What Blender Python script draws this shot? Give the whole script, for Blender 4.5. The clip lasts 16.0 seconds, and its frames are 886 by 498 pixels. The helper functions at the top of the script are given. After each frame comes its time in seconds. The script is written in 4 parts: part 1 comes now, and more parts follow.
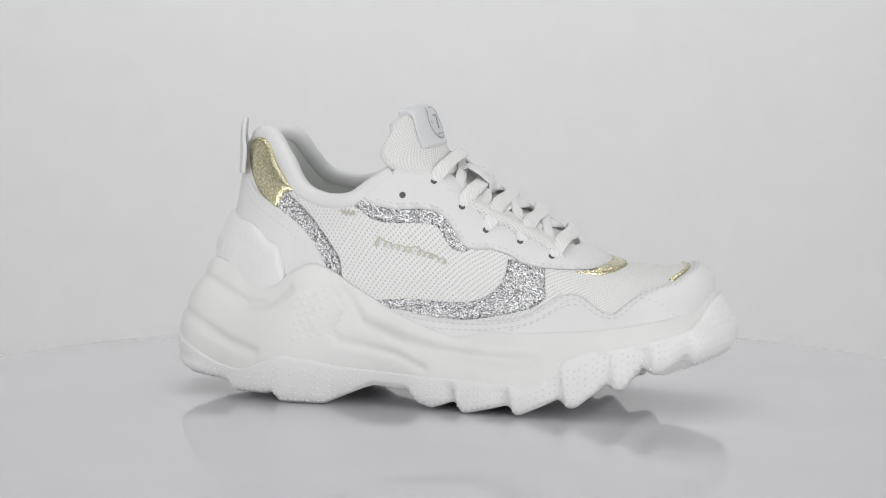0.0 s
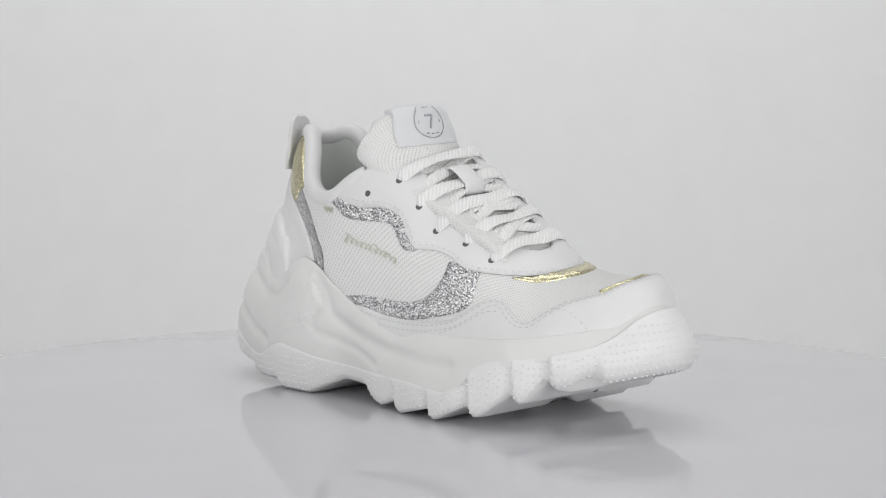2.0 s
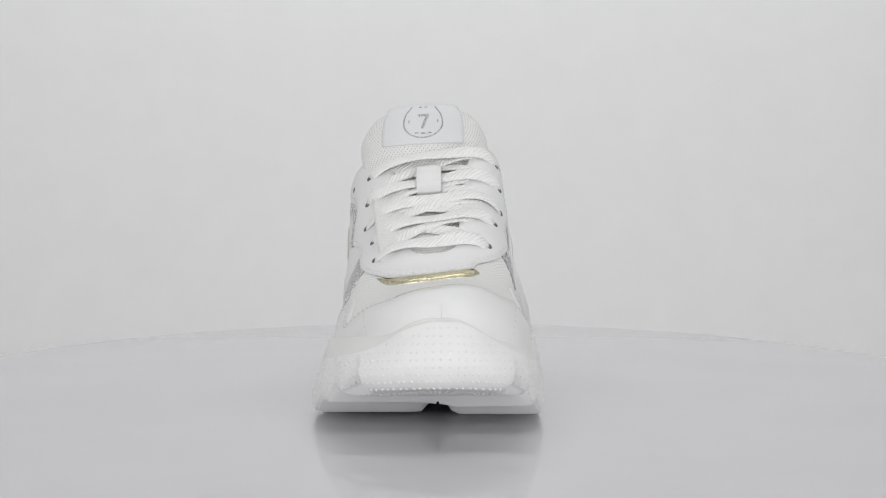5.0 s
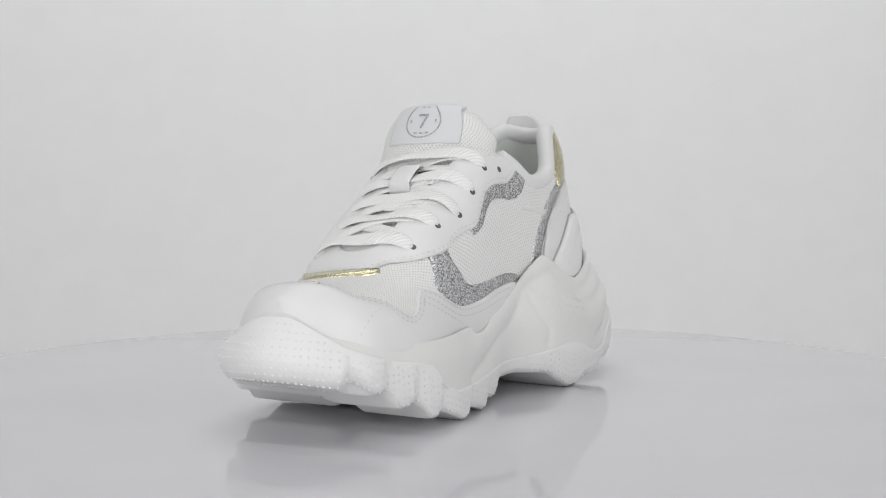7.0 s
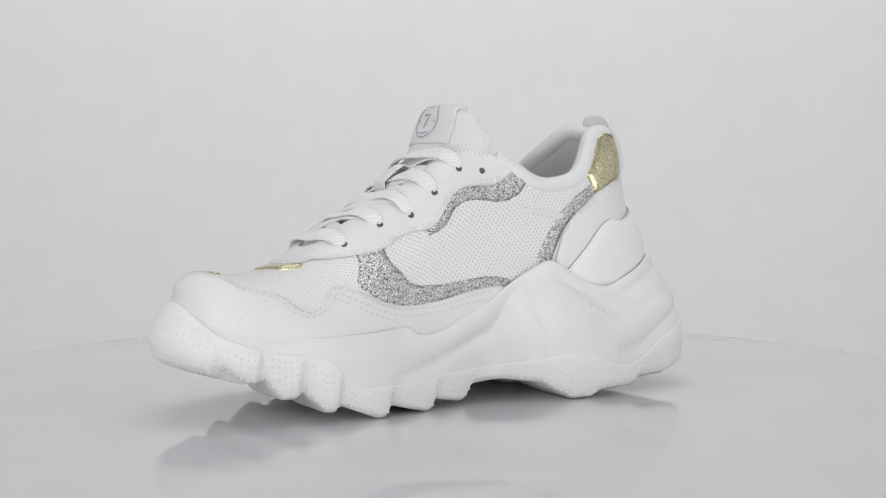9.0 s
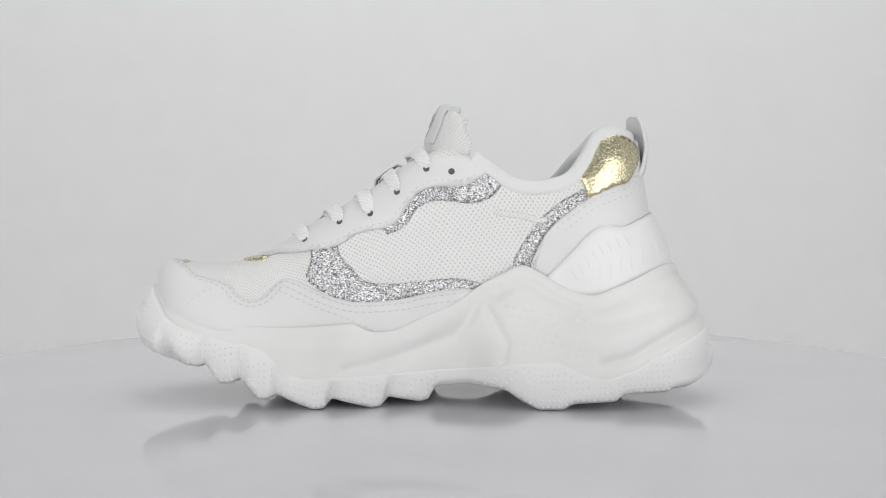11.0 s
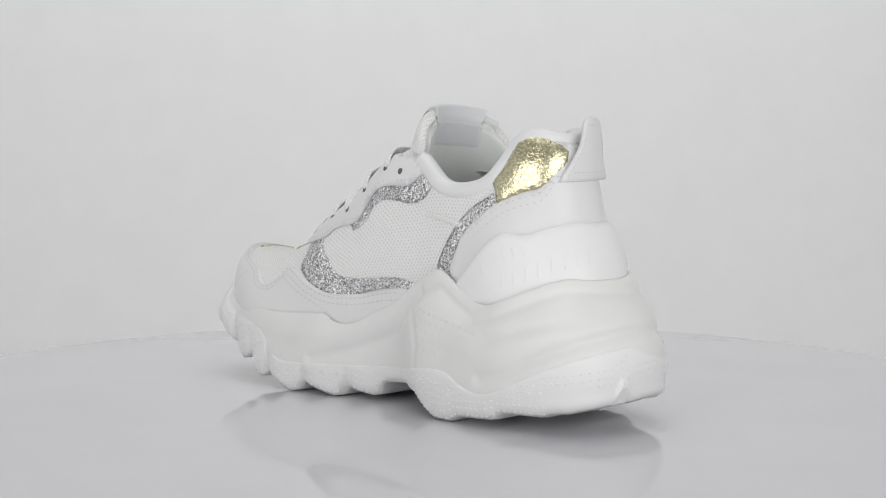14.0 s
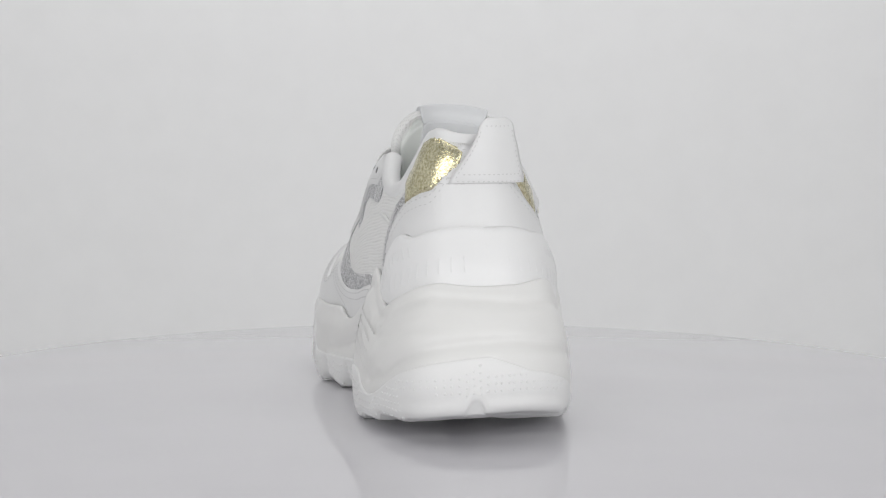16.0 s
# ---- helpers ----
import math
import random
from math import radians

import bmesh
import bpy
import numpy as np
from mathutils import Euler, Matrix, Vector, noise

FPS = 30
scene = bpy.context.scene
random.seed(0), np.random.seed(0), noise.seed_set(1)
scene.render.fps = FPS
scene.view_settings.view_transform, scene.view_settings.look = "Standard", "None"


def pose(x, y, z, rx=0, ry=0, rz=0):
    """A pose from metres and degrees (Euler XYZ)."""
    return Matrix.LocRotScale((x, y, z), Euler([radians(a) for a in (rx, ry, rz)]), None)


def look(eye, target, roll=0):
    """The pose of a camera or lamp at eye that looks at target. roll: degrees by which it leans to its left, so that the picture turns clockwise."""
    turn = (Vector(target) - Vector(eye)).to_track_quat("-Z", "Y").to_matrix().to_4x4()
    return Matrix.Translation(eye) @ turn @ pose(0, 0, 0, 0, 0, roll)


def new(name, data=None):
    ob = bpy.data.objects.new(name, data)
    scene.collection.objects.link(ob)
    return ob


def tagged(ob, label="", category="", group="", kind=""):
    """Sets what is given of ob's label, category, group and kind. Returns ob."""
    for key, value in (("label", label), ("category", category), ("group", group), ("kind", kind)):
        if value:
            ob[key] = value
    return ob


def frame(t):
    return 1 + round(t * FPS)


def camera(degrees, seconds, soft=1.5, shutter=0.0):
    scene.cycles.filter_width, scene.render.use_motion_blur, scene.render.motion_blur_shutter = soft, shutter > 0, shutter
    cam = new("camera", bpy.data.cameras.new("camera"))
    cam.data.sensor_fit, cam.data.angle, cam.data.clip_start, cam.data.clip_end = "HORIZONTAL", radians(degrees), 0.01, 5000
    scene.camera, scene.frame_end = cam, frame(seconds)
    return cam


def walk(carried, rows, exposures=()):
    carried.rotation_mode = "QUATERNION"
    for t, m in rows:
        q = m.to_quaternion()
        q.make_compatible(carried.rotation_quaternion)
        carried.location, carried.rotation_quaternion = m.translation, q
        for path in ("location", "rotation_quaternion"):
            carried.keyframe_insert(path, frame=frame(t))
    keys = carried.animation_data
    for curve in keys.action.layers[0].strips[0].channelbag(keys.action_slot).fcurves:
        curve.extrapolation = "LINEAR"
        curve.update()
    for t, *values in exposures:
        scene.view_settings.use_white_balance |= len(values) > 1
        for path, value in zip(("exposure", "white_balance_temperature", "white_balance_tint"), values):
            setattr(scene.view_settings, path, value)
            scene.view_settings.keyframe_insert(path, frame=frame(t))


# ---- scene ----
# ---- camera: it stands still ----
cam = camera(29.29, 16.0, soft=1.1)
EYE = pose(0.0023, -0.8494, 0.1468, 90 - 4.94, 0, -0.09)
walk(cam, [(0, EYE), (16, EYE)], exposures=[(0, -0.10), (16, -0.10)])

# ---- light: a photo tent with soft lamps above and at both sides ----
world = bpy.data.worlds.new("studio")
world.use_nodes = True
world.node_tree.nodes["Background"].inputs[0].default_value = (1, 1, 1, 1)
world.node_tree.nodes["Background"].inputs[1].default_value = 0.25
scene.world = world


def softbox(name, eye, target, size_x, size_y, watts, colour=(1, 1, 1)):
    lamp = bpy.data.lights.new(name, "AREA")
    lamp.shape, lamp.size, lamp.size_y, lamp.energy, lamp.color = "RECTANGLE", size_x, size_y, watts, colour
    ob = new(name, lamp)
    ob.matrix_world = look(eye, target)
    return ob


softbox("softbox_above", (0.0, 0.0, 1.4), (0, 0, 0), 1.5, 1.4, 3.6)
softbox("softbox_left", (-0.85, -1.22, 0.22), (0, 0, 0.08), 1.2, 1.1, 9.0)
softbox("softbox_right", (0.85, -1.22, 0.22), (0, 0, 0.08), 1.2, 1.1, 9.8)
# unseen fill lamp, added only to brighten the backdrop
softbox("backdrop_fill", (0.0, 0.45, 1.3), (0, 1.25, 0.45), 1.2, 0.3, 5.6)


# ---- materials ----
def material(name, colour, rough=0.5, metal=0.0, spec=0.5):
    m = bpy.data.materials.new(name)
    m.use_nodes = True
    b = m.node_tree.nodes["Principled BSDF"]
    b.inputs["Base Color"].default_value = (*colour, 1)
    b.inputs["Roughness"].default_value = rough
    b.inputs["Metallic"].default_value = metal
    b.inputs["Specular IOR Level"].default_value = spec
    return m, m.node_tree.nodes, m.node_tree.links, b


def node(nodes, kind, **values):
    n = nodes.new(kind)
    for key, value in values.items():
        if key in n.inputs:
            n.inputs[key].default_value = value
    return n


def coords(nodes, links, kind="Object", scale=(1, 1, 1), turn=0.0):
    c = nodes.new("ShaderNodeTexCoord")
    m = nodes.new("ShaderNodeMapping")
    m.inputs["Scale"].default_value = scale
    m.inputs["Rotation"].default_value = (0, 0, turn)
    links.new(c.outputs[kind], m.inputs["Vector"])
    return m.outputs["Vector"]


def ramp(nodes, links, source, stops):
    r = nodes.new("ShaderNodeValToRGB")
    while len(r.color_ramp.elements) < len(stops):
        r.color_ramp.elements.new(0.5)
    for e, (at_, c) in zip(r.color_ramp.elements, stops):
        e.position, e.color = at_, (*c, 1) if len(c) == 3 else c
    links.new(source, r.inputs[0])
    return r.outputs[0]


def bump(nodes, links, b, height, strength, distance, below=None):
    n = node(nodes, "ShaderNodeBump", Strength=strength, Distance=distance)
    links.new(height, n.inputs["Height"])
    if below:
        links.new(below, n.inputs["Normal"])
    links.new(n.outputs[0], b.inputs["Normal"])
    return n.outputs[0]


def plain(name, colour, rough, grain, depth, tint=0.03, spec=0.5, detail=3.0):
    """A plain surface with faint stains at a large scale and fine grain."""
    m, n, l, b = material(name, colour, rough, 0, spec)
    v = coords(n, l)
    big = node(n, "ShaderNodeTexNoise", Scale=28.0, Detail=3.0)
    fine = node(n, "ShaderNodeTexNoise", Scale=grain, Detail=detail)
    l.new(v, big.inputs["Vector"]), l.new(v, fine.inputs["Vector"])
    low = tuple(max(0, c - tint) for c in colour)
    high = tuple(min(1, c + tint * 0.5) for c in colour)
    l.new(ramp(n, l, big.outputs["Fac"], [(0.3, low), (0.7, high)]), b.inputs["Base Color"])
    r = node(n, "ShaderNodeMapRange")
    r.inputs["To Min"].default_value, r.inputs["To Max"].default_value = rough - 0.08, rough + 0.08
    l.new(big.outputs["Fac"], r.inputs["Value"]), l.new(r.outputs[0], b.inputs["Roughness"])
    bump(n, l, b, fine.outputs["Fac"], 0.35, depth)
    return m


LEATHER = plain("white leather", (0.755, 0.755, 0.757), 0.42, 900, 0.00025)
LEATHER_EDGE = plain("cut leather edge", (0.74, 0.74, 0.74), 0.6, 1200, 0.0002)
MIDSOLE = plain("white foam rubber", (0.765, 0.762, 0.752), 0.40, 160, 0.0003, 0.03)
OUTSOLE = plain("white sole rubber", (0.80, 0.80, 0.797), 0.45, 400, 0.0002, 0.02)
CUP = plain("white moulded plastic", (0.81, 0.81, 0.812), 0.38, 500, 0.0001, 0.015)
LINING = plain("pale lining", (0.79, 0.81, 0.785), 0.75, 1500, 0.0003, 0.03, 0.2)
PATCH = plain("grey white patch", (0.70, 0.707, 0.722), 0.42, 900, 0.0002, 0.02)
THREAD = plain("grey thread", (0.64, 0.64, 0.64), 0.7, 2000, 0.0001, 0.05)
WHITE_THREAD = plain("white thread", (0.8, 0.8, 0.79), 0.7, 2000, 0.0001, 0.05)
DARK = plain("eyelet hole shade", (0.10, 0.10, 0.105), 0.5, 1500, 0.0001, 0.02)
EMBROIDERY = plain("pale gold thread", (0.60, 0.59, 0.50), 0.5, 3000, 0.0003, 0.10)


def knit_material():
    m, n, l, b = material("white knit mesh", (0.82, 0.82, 0.81), 0.75, 0, 0.25)
    uv = n.new("ShaderNodeTexCoord")
    wobble = node(n, "ShaderNodeTexNoise", Scale=160.0, Detail=2.0)
    l.new(uv.outputs["UV"], wobble.inputs["Vector"])
    shift = n.new("ShaderNodeVectorMath")
    shift.operation = "MULTIPLY_ADD"
    shift.inputs[1].default_value = (0.0012, 0.0012, 0)
    l.new(wobble.outputs["Color"], shift.inputs[0]), l.new(uv.outputs["UV"], shift.inputs[2])
    sep = n.new("ShaderNodeSeparateXYZ")
    l.new(shift.outputs[0], sep.inputs[0])

    def math_node(kind, a, b_, c=None):
        m_ = n.new("ShaderNodeMath")
        m_.operation = kind
        for slot, value in zip(m_.inputs, (a, b_, c)):
            if value is None:
                continue
            if isinstance(value, (int, float)):
                slot.default_value = value
            else:
                l.new(value, slot)
        return m_.outputs[0]

    along = math_node("ADD", math_node("MULTIPLY", sep.outputs["X"], 2 * math.pi / 0.0019), math_node("MULTIPLY", sep.outputs["Y"], 500.0))
    across = math_node("MULTIPLY", sep.outputs["Y"], 2 * math.pi / 0.0022)
    lattice = math_node("MULTIPLY", math_node("SINE", along, 0.0), math_node("SINE", across, 0.0))
    hole = n.new("ShaderNodeMapRange")
    hole.interpolation_type = "SMOOTHSTEP"
    hole.inputs["From Min"].default_value, hole.inputs["From Max"].default_value = 0.95, 0.35
    l.new(lattice, hole.inputs["Value"])
    yarn = node(n, "ShaderNodeTexNoise", Scale=1500.0, Detail=2.0)
    l.new(coords(n, l), yarn.inputs["Vector"])
    mix = n.new("ShaderNodeMix")
    mix.data_type = "RGBA"
    l.new(hole.outputs[0], mix.inputs["Factor"])
    mix.inputs["A"].default_value, mix.inputs["B"].default_value = (0.60, 0.60, 0.59, 1), (0.82, 0.82, 0.81, 1)
    l.new(mix.outputs["Result"], b.inputs["Base Color"])
    first = node(n, "ShaderNodeBump", Strength=0.8, Distance=0.0005)
    l.new(hole.outputs[0], first.inputs["Height"])
    second = node(n, "ShaderNodeBump", Strength=0.3, Distance=0.0002)
    l.new(yarn.outputs["Fac"], second.inputs["Height"]), l.new(first.outputs[0], second.inputs["Normal"])
    l.new(second.outputs[0], b.inputs["Normal"])
    return m


def glitter_material():
    m, n, l, b = material("silver glitter", (0.5, 0.5, 0.51), 0.30, 0.72)
    v = coords(n, l)
    vor = node(n, "ShaderNodeTexVoronoi", Scale=2300.0)
    l.new(v, vor.inputs["Vector"])
    sep = n.new("ShaderNodeSeparateColor")
    l.new(vor.outputs["Color"], sep.inputs[0])
    # bright glints and dark facets of the flakes are painted into the colour
    l.new(ramp(n, l, sep.outputs[0], [(0.0, (0.10, 0.10, 0.105)), (0.4, (0.40, 0.40, 0.41)), (0.66, (0.84, 0.84, 0.85)), (1.0, (1.0, 1.0, 1.0))]), b.inputs["Base Color"])
    tilt = n.new("ShaderNodeVectorMath")
    tilt.operation = "SUBTRACT"
    tilt.inputs[1].default_value = (0.5, 0.5, 0.5)
    l.new(vor.outputs["Color"], tilt.inputs[0])
    size = n.new("ShaderNodeVectorMath")
    size.operation = "SCALE"
    size.inputs["Scale"].default_value = 1.1
    l.new(tilt.outputs[0], size.inputs[0])
    geo = n.new("ShaderNodeNewGeometry")
    add = n.new("ShaderNodeVectorMath")
    add.operation = "ADD"
    l.new(geo.outputs["Normal"], add.inputs[0]), l.new(size.outputs[0], add.inputs[1])
    unit = n.new("ShaderNodeVectorMath")
    unit.operation = "NORMALIZE"
    l.new(add.outputs[0], unit.inputs[0]), l.new(unit.outputs[0], b.inputs["Normal"])
    return m


def gold_material():
    m, n, l, b = material("crinkled gold foil", (0.72, 0.66, 0.42), 0.17, 1.0)
    v = coords(n, l)
    vor = node(n, "ShaderNodeTexVoronoi", Scale=1200.0)
    vor.feature = "SMOOTH_F1"
    soft = node(n, "ShaderNodeTexNoise", Scale=900.0, Detail=3.0, Roughness=0.6)
    l.new(v, vor.inputs["Vector"]), l.new(v, soft.inputs["Vector"])
    # gold tone; the crinkles' dark and bright reflections are painted in with it
    l.new(ramp(n, l, soft.outputs["Fac"], [(0.35, (0.50, 0.45, 0.26)), (0.65, (0.88, 0.84, 0.62))]), b.inputs["Base Color"])
    first = node(n, "ShaderNodeBump", Strength=0.45, Distance=0.0003)
    l.new(vor.outputs["Distance"], first.inputs["Height"])
    second = node(n, "ShaderNodeBump", Strength=0.5, Distance=0.0004)
    l.new(soft.outputs["Fac"], second.inputs["Height"]), l.new(first.outputs[0], second.inputs["Normal"])
    broad = node(n, "ShaderNodeTexNoise", Scale=120.0, Detail=2.0)
    l.new(v, broad.inputs["Vector"])
    third = node(n, "ShaderNodeBump", Strength=0.35, Distance=0.0016)
    l.new(broad.outputs["Fac"], third.inputs["Height"]), l.new(second.outputs[0], third.inputs["Normal"])
    l.new(third.outputs[0], b.inputs["Normal"])
    return m


def lace_material():
    m, n, l, b = material("white woven lace", (0.79, 0.79, 0.78), 0.8, 0, 0.2)
    v = coords(n, l, "UV", (1, 1, 1), 0.0)
    wave = node(n, "ShaderNodeTexWave", Scale=270.0, Distortion=0.8)
    wave.wave_type, wave.bands_direction = "BANDS", "DIAGONAL"
    l.new(v, wave.inputs["Vector"])
    l.new(ramp(n, l, wave.outputs["Fac"], [(0.0, (0.80, 0.80, 0.79)), (0.5, (0.86, 0.86, 0.855))]), b.inputs["Base Color"])
    bump(n, l, b, wave.outputs["Fac"], 0.7, 0.0004)
    return m


def silver_print():
    m, n, l, b = material("silver glitter print", (0.5, 0.5, 0.53), 0.4, 0.6)
    v = coords(n, l)
    vor = node(n, "ShaderNodeTexVoronoi", Scale=1600.0)
    l.new(v, vor.inputs["Vector"])
    l.new(ramp(n, l, vor.outputs["Distance"], [(0.0, (0.75, 0.75, 0.78)), (0.8, (0.3, 0.3, 0.33))]), b.inputs["Base Color"])
    return m


KNIT, GLITTER, GOLD, LACE, PRINT = knit_material(), glitter_material(), gold_material(), lace_material(), silver_print()


def gloss_white():
    m, n, l, b = material("glossy white acrylic", (0.52, 0.515, 0.535), 0.07, 0, 0.5)
    v = coords(n, l)
    big = node(n, "ShaderNodeTexNoise", Scale=9.0, Detail=4.0)
    l.new(v, big.inputs["Vector"])
    r = node(n, "ShaderNodeMapRange")
    r.inputs["To Min"].default_value, r.inputs["To Max"].default_value = 0.035, 0.075
    l.new(big.outputs["Fac"], r.inputs["Value"]), l.new(r.outputs[0], b.inputs["Roughness"])
    l.new(ramp(n, l, big.outputs["Fac"], [(0.3, (0.625, 0.615, 0.645)), (0.7, (0.65, 0.64, 0.67))]), b.inputs["Base Color"])
    return m


ACRYLIC = gloss_white()
PAPER = plain("white backdrop paper", (0.78, 0.78, 0.785), 0.85, 60, 0.0004, 0.01, 0.2)
STUDIO = plain("white studio paint", (0.84, 0.84, 0.84), 0.8, 200, 0.0003, 0.02, 0.3)


# ---- the place ----
def part(name, bm, mat, parent=None, label="", smooth=True):
    """Links a bmesh as one mesh object under a thing."""
    me = bpy.data.meshes.new(name)
    bmesh.ops.recalc_face_normals(bm, faces=bm.faces[:])
    bm.to_mesh(me)
    bm.free()
    me.materials.append(mat)
    if smooth:
        me.shade_smooth()
    ob = new(name, me)
    if parent:
        ob.parent = parent
    if label:
        tagged(ob, label)
    return ob


def raw(name, verts, faces, mat, parent=None, label="", uv=None, smooth=True):
    """Links plain vertices and faces, in metres, as one mesh object."""
    me = bpy.data.meshes.new(name)
    me.from_pydata([tuple(map(float, v)) for v in verts], [], [tuple(map(int, f)) for f in faces])
    me.validate()
    me.materials.append(mat)
    if smooth:
        me.shade_smooth()
    if uv is not None:
        layer = me.uv_layers.new(name="UVMap")
        index = np.zeros(len(me.loops), dtype=np.int32)
        me.loops.foreach_get("vertex_index", index)
        layer.data.foreach_set("uv", np.asarray(uv, dtype=np.float32)[index].ravel())
    ob = new(name, me)
    if parent:
        ob.parent = parent
    if label:
        tagged(ob, label)
    return ob


def box(name, lo, hi, mat, label, bevel=0.0):
    bm = bmesh.new()
    bmesh.ops.create_cube(bm, size=1)
    for v in bm.verts:
        v.co = Vector([(a + b) / 2 + c * (b - a) for a, b, c in zip(lo, hi, v.co)])
    if bevel:
        bmesh.ops.bevel(bm, geom=bm.edges[:], offset=bevel, segments=2, affect="EDGES")
    ob = part(name, bm, mat, None, "", False)
    return tagged(ob, label, kind="structure")


FLOOR_Z = -0.76
box("floor", (-1.6, -1.7, FLOOR_Z - 0.05), (1.6, 1.5, FLOOR_Z), STUDIO, "pale painted studio floor under the round table")
# walls and ceiling stay out of view; added so the lamps' light bounces
box("wall_west", (-1.66, -1.7, FLOOR_Z), (-1.6, 1.5, 1.6), STUDIO, "unseen pale wall beside the turntable, added to bounce light")
box("wall_east", (1.6, -1.7, FLOOR_Z), (1.66, 1.5, 1.6), STUDIO, "unseen pale wall beside the turntable, added to bounce light")
box("wall_south", (-1.6, -1.76, FLOOR_Z), (1.6, -1.7, 1.6), STUDIO, "unseen pale wall behind the camera, added to bounce light")
box("wall_north", (-1.6, 1.44, FLOOR_Z), (1.6, 1.5, 1.6), STUDIO, "unseen pale wall behind the paper backdrop, added to close the room")
box("ceiling", (-1.66, -1.76, 1.6), (1.66, 1.5, 1.66), STUDIO, "unseen pale ceiling over the lamps, added to bounce light")


def backdrop():
    bm = bmesh.new()
    prof = [(1.3, 1.5)] + [(1.3 - 0.35 * (1 - math.cos(a)), -0.3 - 0.35 * math.sin(a)) for a in np.linspace(0, math.pi / 2, 14)] + [(0.55, -0.65)]
    rows = [[bm.verts.new((x, y, z)) for x in np.linspace(-1.5, 1.5, 9)] for y, z in prof]
    for a, b in zip(rows, rows[1:]):
        for i in range(8):
            bm.faces.new((a[i], a[i + 1], b[i + 1], b[i]))
    ob = part("backdrop", bm, PAPER)
    s = ob.modifiers.new("thickness", "SOLIDIFY")
    s.thickness = 0.002
    tagged(ob, "plain seamless white paper backdrop behind the turntable", "backdrop", kind="structure")


backdrop()
TABLE_C, TABLE_R = (0.0, -0.022), 0.300


def lathe(name, profile, mat, parent=None, label="", steps=160, centre=(0, 0)):
    bm = bmesh.new()
    rings = [[bm.verts.new((centre[0] + r * math.cos(2 * math.pi * i / steps), centre[1] + r * math.sin(2 * math.pi * i / steps), z)) for i in range(steps)] for r, z in profile]
    for a, b in zip(rings, rings[1:]):
        for i in range(steps):
            bm.faces.new((a[i], a[(i + 1) % steps], b[(i + 1) % steps], b[i]))
    bm.faces.new(rings[0]), bm.faces.new(rings[-1])
    return part(name, bm, mat, parent, label)


turntable = new("turntable")
tagged(turntable, "round glossy white acrylic turntable that carries the sneaker", "turntable")
lathe("disc", [(TABLE_R - 0.006, 0.0), (TABLE_R - 0.0041, -0.0003), (TABLE_R - 0.0024, -0.0012), (TABLE_R - 0.0011, -0.0026), (TABLE_R - 0.0003, -0.0043), (TABLE_R, -0.006), (TABLE_R, -0.012), (TABLE_R - 0.003, -0.015)], ACRYLIC, turntable, centre=TABLE_C)
lathe("base", [(0.16, -0.0152), (0.17, -0.02), (0.17, -0.06), (0.05, -0.065), (0.045, -0.72), (0.2, -0.74), (0.2, FLOOR_Z)], STUDIO, turntable, centre=TABLE_C)


# ---- the sole's lines, in millimetres: plan at the ground and at the top edge, from the toe round the inner side, the heel and the outer side ----
FOOT = [(143, 2), (139, 17), (130, 30), (117, 38), (100, 44), (80, 48), (60, 49), (40, 46), (20, 41), (0, 35), (-15, 36), (-30, 44), (-45, 49), (-62, 50), (-80, 49.5), (-98, 46),
        (-116, 39), (-127, 29), (-131, 15), (-131.5, 3), (-129, -12), (-121, -24), (-106, -33), (-88, -39), (-68, -44), (-45, -45), (-22, -43), (0, -46), (20, -51), (40, -55), (60, -57),
        (80, -55), (100, -49), (117, -40), (130, -28), (139, -13)]
EDGE = [(140, 2), (136, 16), (127, 28), (115, 36), (100, 41.5), (80, 44.5), (60, 44), (40, 42), (20, 39), (0, 37.5), (-15, 37.5), (-30, 38.5), (-45, 40), (-60, 41.5), (-76, 42.5), (-91, 41),
        (-104, 35.5), (-113, 26), (-118, 13.5), (-119.2, 3), (-117, -8.5), (-110, -21), (-98, -29.5), (-83, -36.5), (-65, -42), (-45, -45), (-22, -46), (0, -46.5), (20, -46.5), (40, -47), (60, -47.5),
        (80, -47), (100, -44), (116, -37), (127, -27), (136, -13)]
LOW_IN = [(-140, 16), (-130, 12), (-121, 9.5), (-114, 9), (-112, 7.5), (-90.5, 7.5), (-87, 4), (-66, 3), (-61, 0), (-50, 0), (-40, 5), (-34, 9), (-16, 11), (0, 9.5), (3, 3), (7, 2), (22, 5), (26, 0.5),
          (30, 0), (49, 5), (53, 0.5), (58, 0), (76, 7), (79, 5), (84, 4.5), (94, 14), (98, 12), (104, 11.5), (112, 21), (114, 19), (120, 20), (128, 25.5), (131, 22.5), (143, 25.5), (150, 26.5)]
LOW_OUT = [(-140, 17), (-130, 13), (-121, 10), (-100, 8.5), (-98, 8), (-95, 3.5), (-76, 3.5), (-72, 5), (-69, 0.5), (-66, 0), (-45, 0), (-31, 6), (-21, 10), (-2, 9), (2, 3), (10, 1), (21, 5), (25, 0.5),
           (28, 0), (48, 5), (52, 1), (55, 1), (73, 9), (77, 5), (81, 5), (95, 16), (99, 13), (102, 13), (111, 24), (115, 20), (118, 20), (127, 25.5), (131, 22.5), (143, 25.5), (150, 26.5)]
